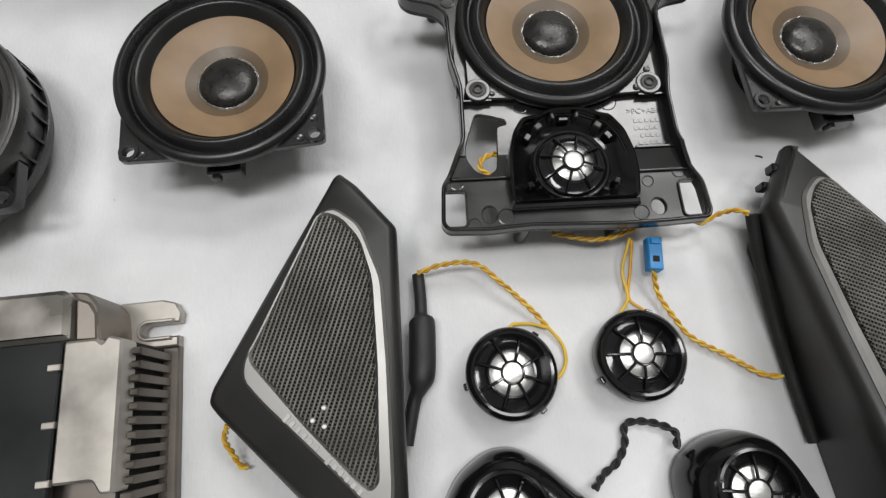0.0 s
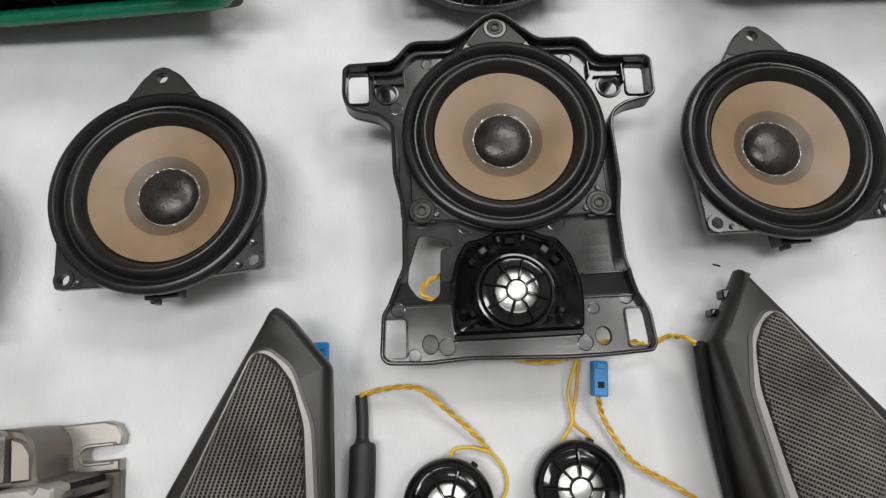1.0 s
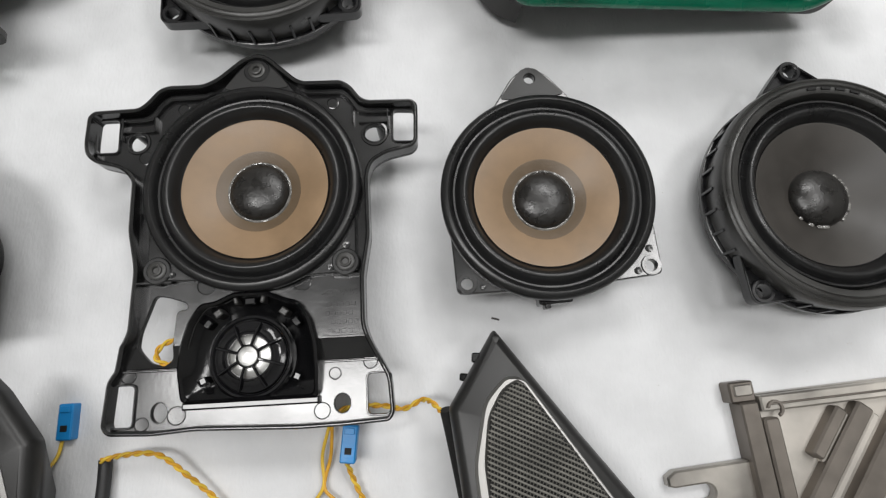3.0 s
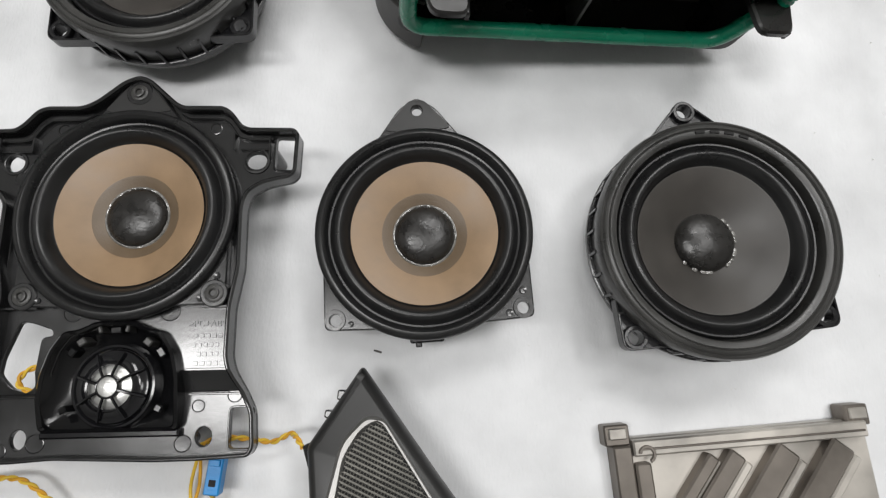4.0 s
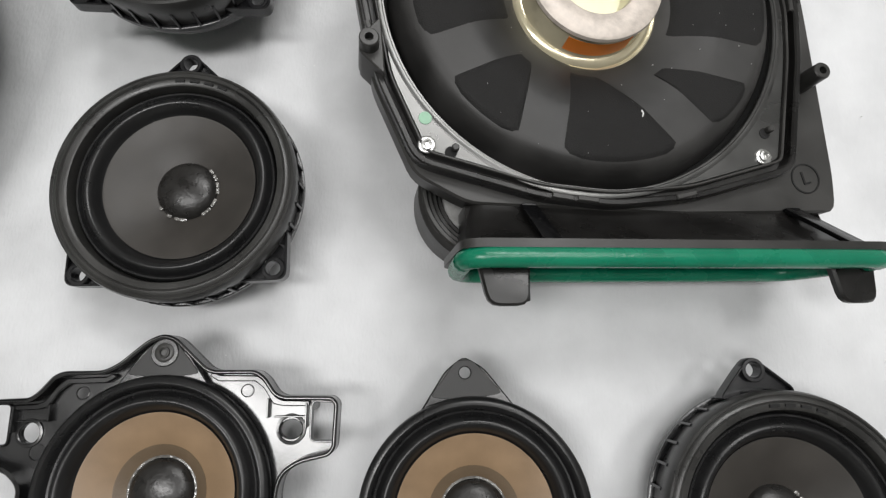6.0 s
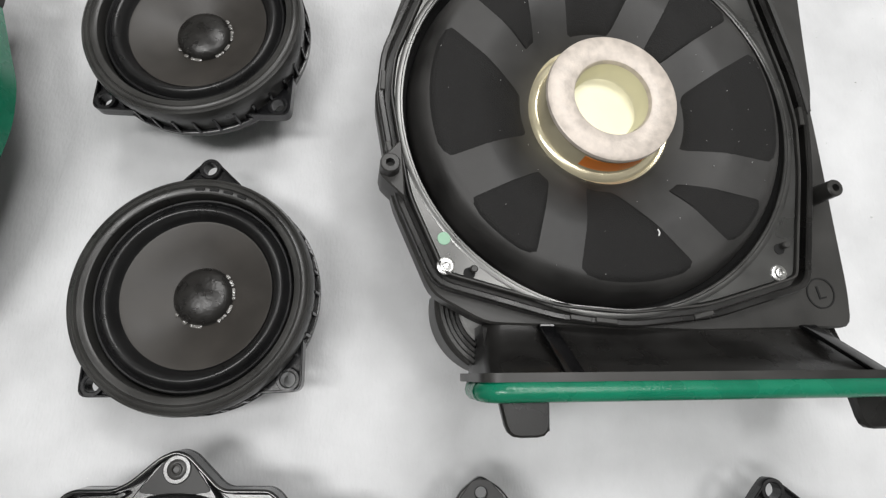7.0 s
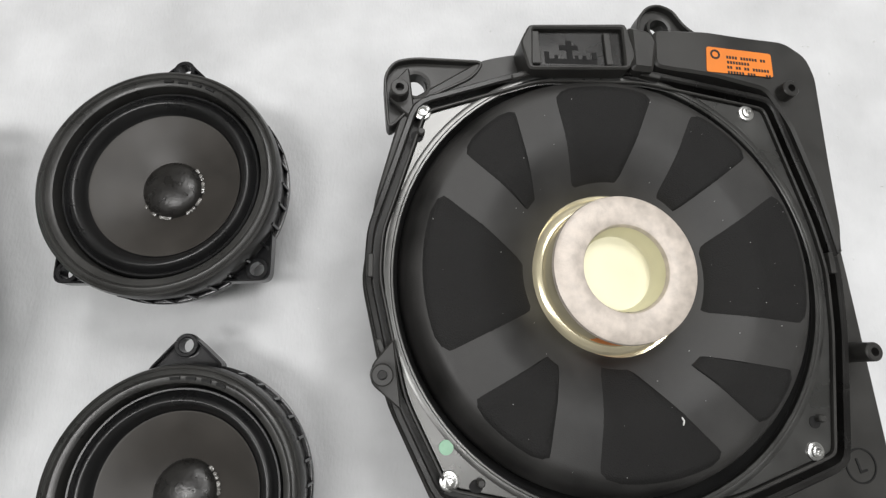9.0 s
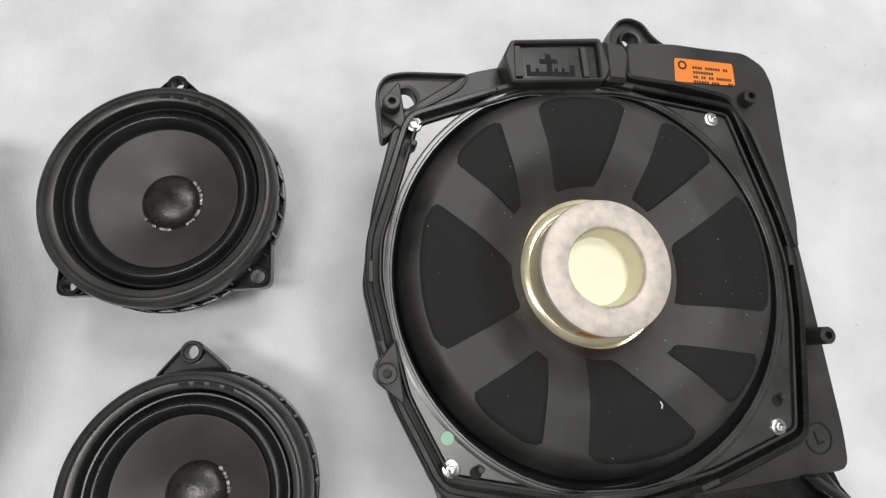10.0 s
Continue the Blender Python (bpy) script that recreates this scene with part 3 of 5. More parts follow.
    for x, y in ((43, -39), (-43, -39), (0, 61)):
        bm = bm_new()
        lathe(bm, [(6.6, 33.5), (6.4, 35.6), (5.9, 36.0), (4.4, 36.0)], 28, x, y)
        part("screw_boss", bm, M_BRACKET, body)
        screw("screw", t, x, y, 35.4, 4.2, M_RING, 1.6)
    # scooped tweeter hood: a dish that rises to a low rim, open in front
    bm = bm_new()
    loops = []
    for f, z in ((1.0, 26.0), (1.0, 35.6), (0.965, 36.6), (0.935, 35.6), (0.90, 32.6), (0.82, 28.4), (0.70, 25.2), (0.60, 24.0)):
        ring = []
        for x, y in turned(hood, True):
            d = Vector((x - cx, y - cy))
            q = d * f if f > 0.9 else d.lerp(d.normalized() * 27.5, (0.93 - f) / 0.35) * (f / 0.9)
            low = 0.0 if y > -84 else min(3.4, (-84 - y) * 0.24)
            ring.append(bm.verts.new((cx + q.x, cy + q.y, z - low * (z > 31))))
        loops.append(ring)
    for a, b in zip(loops, loops[1:]):
        for i in range(len(a)):
            bm.faces.new((a[i - 1], a[i], b[i], b[i - 1]))
    h = part("tweeter_hood", bm, M_HOOD, t, "gloss black scooped hood round the tweeter")
    bm = bm_new()
    lathe(bm, [(19.2, 22), (19.2, 29.6), (18.4, 31.0), (17.4, 31.2), (16.8, 30.6), (16.0, 28)], 64, cx, cy)
    part("seat_ring", bm, M_GLOSS, h)
    for a, r, w, m in ((52, 24.5, 1.9, M_RING), (78, 26.0, 0.9, M_RING), (92, 25.0, 2.6, M_HOOD), (105, 26.0, 0.9, M_RING), (126, 24.5, 1.9, M_RING), (142, 25, 2.0, M_HOOD), (36, 25, 2.2, M_HOOD), (205, 23, 1.6, M_HOOD), (335, 23, 1.6, M_HOOD)):
        bm = bm_new()
        box(bm, -w, w, -1.6, 1.6, 24, 34.4 if m is M_RING else 32, 0.5, 0.5)
        bmesh.ops.rotate(bm, matrix=Matrix.Rotation(radians(a - 90), 3, "Z"), verts=bm.verts[:])
        bmesh.ops.translate(bm, vec=(cx + r * math.cos(radians(a)), cy + r * math.sin(radians(a)), 0), verts=bm.verts[:])
        part("clip", bm, m, h)
    bm = bm_new()
    box(bm, -30.8, 29.8, -101.6, -98.3, 24, 31.2, 0.5, 0.8)
    part("front_lip", bm, M_GLOSS, h)
    tweeter_parts(t, cx, cy, 34.2, 0.95)
    # legs below, so that the bracket stands
    for x, y in ((-24, -105.5), (24, -105.5), (-61, 35.5), (61, 35.5)):
        bm = bm_new()
        lathe(bm, [(0, 0.2), (3, 0.2), (3.4, 2), (3.8, 29.5 + dip(x, y))], 16, x, y)
        part("peg", bm, M_PLASTIC, body)
    # looped wire in the slot
    line = smooth_line([(-33, -69, 22), (-37, -69.5, 26), (-43, -73, 28), (-44.5, -78, 28), (-40, -81, 27), (-34, -79.5, 24)], 8)
    for k, m in ((0, M_YELLOW), (math.pi, M_ORANGE)):
        bm = bm_new()
        tube(bm, strands(line, 9, 0.75, k), 0.7, 7)
        part("wire", bm, m, t)
    return t

# ---- corner panels with grilles ----


def inside(p, poly):
    hit = False
    for i in range(len(poly)):
        (x0, y0), (x1, y1) = poly[i - 1], poly[i]
        if (y0 > p[1]) != (y1 > p[1]) and p[0] < (x1 - x0) * (p[1] - y0) / (y1 - y0) + x0:
            hit = not hit
    return hit


def corner_panel(ax, ay, za, ux, uy, hand_sign, gu, gv, label, mesh_turn, foot_in, pointed=False):
    """A three-cornered door panel: u runs down its long edge, v across."""
    t = thing("door_corner_cover", label, "speaker panel", at(ax, ay))
    U = Vector((ux, uy)).normalized()
    V = Vector((-U.y, U.x)) * hand_sign

    def w(u, v):
        q = U * u + V * v
        return (q.x, q.y)

    def lift(x, y):
        q = Vector((x, y))
        return za + gu * q.dot(U) + gv * q.dot(V)
    crown_pts = [(-31.5, 26.5)] if pointed else [(-21.5, 17.5), (-28, 25), (-26, 28.2), (-20, 31.5)]
    raw = [(0, 0)] + crown_pts + [ (20, 55.5), (64, 81.5), (70, 83), (75, 79), (112, 41), (149, 5), (151, 1), (147, -0.5)]
    base = soften([w(u, v) for u, v in raw], 2.2, 3)
    base = turned(base, True)
    low = base
    bm = bm_new()
    rings = []
    for d, dz, foot in ((foot_in, 0, True), (foot_in * 0.2, -16, False), (0.0, -10, False), (0.0, -6.2, False), (0.5, -4.2, False), (1.4, -2.5, False), (2.7, -1.2, False), (4.2, -0.4, False)):
        mid = (sum(p[0] for p in low) / len(low), sum(p[1] for p in low) / len(low))
        k = 1 - d / 55
        pts = [(mid[0] + (x - mid[0]) * k, mid[1] + (y - mid[1]) * k) for x, y in low] if dz < -10 or foot else shifted(low, d)
        rings.append([bm.verts.new((x, y, 0.4 if foot else lift(x, y) + dz)) for x, y in pts])
    for a, b in zip(rings, rings[1:]):
        for i in range(len(a)):
            bm.faces.new((a[i - 1], a[i], b[i], b[i - 1]))
    bmesh.ops.triangle_fill(bm, use_beauty=True, edges=[bm.edges.get((rings[-1][i - 1], rings[-1][i])) for i in range(len(rings[-1]))])
    body = part("body", bm, M_PANEL, t, "soft black plastic body")
    if pointed:
        for x0, x1, y0, y1, z0, z1 in ((9.4, 14, 20.5, 25, 23, 29), (4.4, 9, 12, 15.5, 21, 27)):
            bm = bm_new()
            box(bm, x0, x1, y0, y1, z0, z1, 1.0, 0.6)
            part("clip", bm, M_HOOD, body, "small black clip")
    # silver trim round the grille
    grille = [w(u, v) for u, v in ((-7, 33), (-4, 25), (6, 17), (24, 12), (60, 10.8), (104, 11.5), (106, 14), (102, 19), (80, 40), (55, 62), (51, 63), (47, 60.5))]
    grille = soften(grille, 4, 4)
    trim = [w(u, v) for u, v in ((-8, 34.5), (-10, 27), (-1, 15.5), (24, 6.5), (60, 5.0), (108, 4.5), (119, 6), (118, 11), (104, 24), (72, 58), (62, 67), (53, 66.5), (45, 61.5))]
    trim = soften(trim, 5, 4)
    bm = bm_new()
    plate(bm, trim, [grille], -0.5, 1.4, 1.3, lift)
    part("silver_trim", bm, M_SILVER, t, "satin silver trim strip")
    # grille: a plate of small six-sided holes over a dark inside
    gl = turned(grille, True)
    bm = bm_new()
    plate(bm, gl, [], -1.5, 0.24, 0, lift)
    part("grille_backing", bm, M_DARK, t)
    along, across = 1.45, 1.95
    verts, faces = [], []
    ca, sa = math.cos(radians(mesh_turn)), math.sin(radians(mesh_turn))
    for j in range(-60, 60):
        for i in range(-80, 80):
            gx, gy = (i + 0.5 * (j % 2)) * along, j * across
            u, v = 45 + gx * ca - gy * sa, 35 + gx * sa + gy * ca
            if not (-12 < u < 112 and 5 < v < 70):
                continue
            if not inside(w(u, v), gl):
                continue
            k = len(verts)
            crown = 1.0 + 1.6 * max(0.0, 1 - ((u - 50) / 70) ** 2 - ((v - 30) / 40) ** 2)
            for sx, sy, dz in ((0.5, 0.5, 0.0), (0.40, 0.30, 0.0), (0.36, 0.26, -0.55)):
                for qx, qy in ((-1, -1), (1, -1), (1, 1), (-1, 1)):
                    hx, hy = gx + qx * sx * along, gy + qy * sy * across
                    uu, vv = 45 + hx * ca - hy * sa, 35 + hx * sa + hy * ca
                    xx, yy = w(uu, vv)
                    ridge = 0.28 if sx == 0.5 else 0.0
                    verts.append((xx * MM, yy * MM, (lift(xx, yy) + crown - 0.8 + dz + ridge) * MM))
            for a in range(4):
                b = (a + 1) % 4
                faces.append((k + a, k + b, k + 4 + b, k + 4 + a))
                faces.append((k + 4 + a, k + 4 + b, k + 8 + b, k + 8 + a))
    me = bpy.data.meshes.new("grille")
    me.from_pydata(verts, [], faces)
    me.materials.append(M_GRILLE)
    g = new("grille", me)
    g.parent = t
    tagged(g, "perforated dark metal grille")
    # three small bright marks set in the mesh
    for u, v in ((74.9, 31.9), (79.5, 36.5), (82, 31.7)):
        bm = bm_new()
        x, y = w(u, v)
        z = lift(x, y)
        lathe(bm, [(1.3, z + 1.0), (1.3, z + 1.8), (1.0, z + 2.1), (0.5, z + 2.0), (0, z + 2.0)], 14, x, y)
        part("grille_mark", bm, M_SILVER, g)
    # wordmark on the trim: plain light bars
    n = 13
    for i in range(n):
        if i == 6:
            continue
        s = i / (n - 1)
        u, v = 78 + 29 * s, 47.4 - 29.4 * s
        d = Vector((0.70, -0.71))
        nrm = Vector((0.71, 0.70))
        hgt = 3.6 if i in (0, 7) else 2.4
        c = [Vector((u, v)) + d * a * 0.85 + nrm * (b * hgt * 0.5) for a, b in ((-1, -1), (1, -1), (1, 1), (-1, 1))]
        bm = bm_new()
        plate(bm, [w(q.x, q.y) for q in c], [], 1.2, 1.75, 0.1, lift)
        part("mark_bar", bm, M_PALEPRINT, t)
    return t


# ---- wires, connectors and sleeves ----


def twisted_pair(name, label, pts, pitch=10, r=0.72, off=0.72, mats=None):
    t = thing(name, label, "wire", at(pts[0][0], pts[0][1]))
    rel = [(x - pts[0][0], y - pts[0][1], z) for x, y, z in pts]
    line = smooth_line(rel, 10)
    for k, m in zip((0, math.pi), mats or (M_YELLOW, M_ORANGE)):
        bm = bm_new()
        tube(bm, strands(line, pitch, off, k), r, 7)
        part("strand", bm, m, t)
    return t


def loose_wire(name, label, pts, r, m):
    t = thing(name, label, "wire", at(pts[0][0], pts[0][1]))
    bm = bm_new()
    tube(bm, smooth_line([(x - pts[0][0], y - pts[0][1], z) for x, y, z in pts], 10), r, 8)
    part("insulation", bm, m, t)
    return t


def blue_connector(x, y, yaw, z=0.0):
    t = thing("wire_connector", "small blue plastic plug lying on the cloth", "connector", at(x, y, z, yaw), "blue plugs")
    bm = bm_new()
    box(bm, -3.6, 3.6, -8.5, 8.5, 0.3, 6.2, 0.9, 0.6)
    part("shell", bm, M_BLUE, t)
    bm = bm_new()
    box(bm, -1.6, 1.6, -4.5, -1.5, 6.0, 6.5, 0.4, 0.1)
    part("latch_slot", bm, M_DARK, t)
    bm = bm_new()
    box(bm, -2.4, 2.4, 4.5, 7.5, 6.0, 7.2, 0.4, 0.3)
    part("latch", bm, M_BLUE, t)
    return t


def edge_strip():
    t = thing("wire_sleeve", "long black sleeve lying along the corner panel's edge", "wire sleeve", at(155.2, 116))
    line = smooth_line([(1.5, 0, 24), (5.0, -12, 19), (10, -30, 13), (16, -52, 8), (22, -78, 6), (28, -104, 5)], 8)
    bm = bm_new()
    tube(bm, line, 2.6, 12, lambda f: 3.0 - 0.5 * f)
    for v in bm.verts:
        v.co.z = max(0.5, v.co.z)
    # sleeve beside the panel, blackened to stand for the shadow it lies in
    part("tube", bm, M_SLEEVE_SHADED, t)
    return t


def sleeve():
    t = thing("wire_sleeve", "black shrink sleeve round a wire joint beside the panel", "wire sleeve", at(-4, 82))
    line = smooth_line([(0, 0, 4), (2.0, -12, 5), (3.0, -22, 6), (3.8, -27, 7), (5, -45, 7), (4.2, -54, 7), (2, -62, 5.5), (0, -80, 5)], 8)
    bm = bm_new()

    def rad(s):
        return 3.0 + 3.4 * (1 / (1 + math.exp(-(s - 0.30) * 60))) - 3.2 * (1 / (1 + math.exp(-(s - 0.71) * 40)))
    tube(bm, line, 3, 14, rad)
    for v in bm.verts:
        if v.co.z < 0.5:
            v.co.z = 0.5
    part("tube", bm, M_SLEEVE, t)
    return t


def tweeter_pod(x, y, yaw, flip, label):
    """A gloss black moulded shell with a tail, with a tweeter sunk in it."""
    t = thing("tweeter_pod", label, "tweeter housing", at(x, y, 0, yaw))
    s = -1 if flip else 1
    raw = [(s * px, py) for px, py in ((-27, -8), (-22, 8), (-10, 20), (2, 23), (14, 19), (38, 5), (52, -6), (54, -14), (46, -22), (20, -28), (0, -29), (-18, -24))]
    out = turned(soften(raw, 9, 5), True)
    bm = bm_new()
    rings = []
    for d, z in ((2, 0.4), (0, 4), (0.4, 14), (1.8, 21), (4.5, 26), (8, 28)):
        rings.append([bm.verts.new((px, py, z)) for px, py in shifted(out, d)])
    for a, b in zip(rings, rings[1:]):
        for i in range(len(a)):
            bm.faces.new((a[i - 1], a[i], b[i], b[i - 1]))
    hole = [bm.verts.new((px, py, 28.3)) for px, py in turned(circle(0, -3, 17.5, 40), False)]
    hole2 = [bm.verts.new((px, py, 22)) for px, py in turned(circle(0, -3, 16.5, 40), False)]
    ed = [bm.edges.get((rings[-1][i - 1], rings[-1][i])) for i in range(len(rings[-1]))]
    for i in range(40):
        ed.append(bm.edges.new((hole[i - 1], hole[i])))
        bm.faces.new((hole[i - 1], hole[i], hole2[i], hole2[i - 1]))
    bmesh.ops.triangle_fill(bm, use_beauty=True, edges=ed)
    shell = part("shell", bm, M_HOOD, t)
    bm = bm_new()
    lathe(bm, [(17.6, 28.2), (17.2, 29.6), (16.0, 29.8), (15.4, 28.6), (15.2, 24)], 56, 0, -3)
    part("collar", bm, M_HOOD, t)
    tweeter_parts(t, 0, -3, 27.0)
    return t


# ---- amplifiers ----


def amplifier_black_top():
    t = thing("amplifier", "cast aluminium amplifier box with black top cover and side fins", "amplifier", at(-120, 39, 0, 9.3))
    bm = bm_new()
    plate(bm, soften([(-140, -95), (-1.5, -95), (-1.5, 1), (-15, 2.5), (-17, 18), (-22, 24), (-30, 25), (-140, 25)], 2, 2), [], 5, 32, 1.0)
    # body in the darker copy, so its sides carry painted shade
    body = part("body", bm, M_ALU_SHADED, t)
    # light upper strip, raised
    bm = bm_new()
    plate(bm, soften([(-23, -53), (-8, -53), (-5, -58), (0, -58), (0, 0), (-6, 2), (-8, -1.5), (-10, 1), (-23, 1)], 1.2, 2), [], 32, 43, 1.0)
    part("side_strip", bm, M_ALU, t, "pale scuffed aluminium strip")
    bm = bm_new()
    plate(bm, soften([(-140, 3), (-25, 3), (-26, 22), (-29, 24.5), (-140, 24.5)], 1.5, 2), [], 30, 38.5, 2.2)
    part("end_block", bm, M_ALU, t)
    bm = bm_new()
    plate(bm, soften([(-24.5, 2.5), (-16, 2.5), (-17, 14), (-20, 19), (-25.5, 21.5)], 1.0, 2), [], 28, 34, 1.0, lambda x, y: 0.18 * (-24 - x))
    # sloping face toned down by colour, as turned from the light
    part("sloped_shoulder", bm, M_ALU_SHADED, t)
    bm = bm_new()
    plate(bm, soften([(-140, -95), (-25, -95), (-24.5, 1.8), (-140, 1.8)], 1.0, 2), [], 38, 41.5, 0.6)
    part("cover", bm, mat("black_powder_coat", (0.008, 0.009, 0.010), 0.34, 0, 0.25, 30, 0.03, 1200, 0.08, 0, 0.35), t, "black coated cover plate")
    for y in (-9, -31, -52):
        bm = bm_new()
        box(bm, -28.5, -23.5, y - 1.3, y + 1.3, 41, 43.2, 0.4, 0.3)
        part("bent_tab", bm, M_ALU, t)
    # fins on the side wall, their shade put into the darker metal colour
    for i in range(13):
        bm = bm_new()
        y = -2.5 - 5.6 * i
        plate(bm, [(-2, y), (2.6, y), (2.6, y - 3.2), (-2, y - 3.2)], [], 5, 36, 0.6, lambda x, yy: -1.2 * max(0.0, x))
        part("fin", bm, M_ALU_SHADED, t)
    # near-black sheet behind the fins: painted shade for the gaps between them
    bm = bm_new()
    box(bm, -1.6, -1.0, -95, 0, 5, 38, 0.1, 0.1)
    part("fin_wall", bm, M_DARK, t)
    # foot flange with the open slot
    bm = bm_new()
    ear = [(-22, 1), (6.0, 1), (6.0, 6.0), (-8, 6.0)] + arc(-8, 9.2, 3.2, 270, 90, 8) + [(-8, 12.4), (6.5, 12.4), (7, 17), (4, 22), (-2, 24), (-22, 24)]
    plate(bm, ear, [], 1.0, 6.5, 0.8)
    part("slotted_foot", bm, M_ALU, t)
    bm = bm_new()
    wall_in = [(3, 4.2), (3, 5.9), (-8, 5.9)] + arc(-8, 9.2, 3.3, 270, 90, 8) + [(4, 12.5), (4, 14.2), (-8, 14.2)] + arc(-8, 9.2, 5.0, 90, 270, 8)
    plate(bm, wall_in, [], 6.0, 8.5, 0.5)
    part("slot_collar", bm, M_ALU, t)
    bm = bm_new()
    plate(bm, [(-140, -97), (7, -97), (6, 1), (-140, 1)], [], 0.4, 5.2, 0.8)
    part("foot_flange", bm, M_ALU_SHADED, t)
    return t


def amplifier_ribbed():
    t = thing("amplifier", "cast aluminium amplifier turned over to show its slanting ribs", "amplifier", at(308, 130, 0, 10.0))
    bm = bm_new()
    plate(bm, soften([(-8, -90), (118, -90), (118, 1), (-8, 1)], 1.5, 2), [], 0.4, 7, 0.8)
    body = part("base", bm, M_ALU, t)
    bm = bm_new()
    plate(bm, soften([(0, -7), (116, -7), (116, 0.5), (0, 0.5)], 0.8, 2), [], 6.5, 12, 0.8)
    part("top_wall", bm, M_ALU, t)
    bm = bm_new()
    box(bm, 3, 114, -4.2, -3.2, 11.8, 13.0, 0.2, 0.3)
    part("seam", bm, M_ALU_SHADED, t)
    # post sides in the darker copy as painted shade, caps pale
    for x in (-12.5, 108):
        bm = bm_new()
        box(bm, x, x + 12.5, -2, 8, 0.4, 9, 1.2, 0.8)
        part("post", bm, M_ALU_SHADED, t)
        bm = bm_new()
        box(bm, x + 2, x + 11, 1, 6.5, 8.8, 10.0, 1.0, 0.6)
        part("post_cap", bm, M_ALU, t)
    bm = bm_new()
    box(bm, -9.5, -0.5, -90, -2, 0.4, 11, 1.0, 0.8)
    part("side_wall", bm, M_ALU_SHADED, t)
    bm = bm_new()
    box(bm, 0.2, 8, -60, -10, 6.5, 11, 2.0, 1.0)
    part("cross_bar", bm, M_ALU_SHADED, t)
    bm = bm_new()
    o = arc(6, -6, 4.2, -70, 170, 10) + arc(6, -6, 2.7, 170, -70, 10)
    plate(bm, o, [], 11.8, 13.2, 0.3)
    part("screw_hook", bm, M_ALU_SHADED, t)
    # slanting ribs: shade painted by the darker metal, pale strips beside them
    for i, (x0, ln, wd) in enumerate(((24, 27, 6), (36, 58, 8.5), (61, 66, 12), (88, 66, 12))):
        d = Vector((0.66, 0.751))
        n = Vector((-0.751, 0.66)) * wd * 0.5
        top = Vector((x0 + 14, -9.5))
        end = top - d * ln
        bm = bm_new()
        c = [top + n, end + n, end - n, top - n]
        plate(bm, soften([(p.x, p.y) for p in c], 1.6, 3), [], 6, 13.5, 1.0)
        part("slanting_rib", bm, M_ALU_SHADED, t)
        bm = bm_new()
        n2 = Vector((-0.751, 0.66))
        c = [top - n * 1.3, end - n * 1.3, end - n * 1.3 - n2 * 4, top - n * 1.3 - n2 * 4]
        plate(bm, soften([(p.x, p.y) for p in c], 1.2, 3), [], 6, 11, 0.8)
        part("slanting_strip", bm, M_ALU, t)
    # slotted foot
    bm = bm_new()
    ear = [(-4, -28.5), (-46, -29.5), (-50, -32), (-50, -36), (-47, -37), (-32, -36.6)] + arc(-32, -40.4, 3.6, 90, -90, 8) + [(-32, -44.2), (-47, -44.2), (-50, -45.5), (-50, -52), (-4, -53)]
    plate(bm, ear, [], 1.0, 6.5, 0.9)
    part("slotted_foot", bm, M_ALU, t)
    for x, y, r in ((20, -45, 3), (62, -40, 3.4)):
        bm = bm_new()
        lathe(bm, [(r, 6), (r, 12), (r - 0.8, 12.6), (0, 12.6)], 20, x, y)
        part("stud", bm, M_ALU_SHADED, t)
    return t

# ---- underseat woofer modules ----


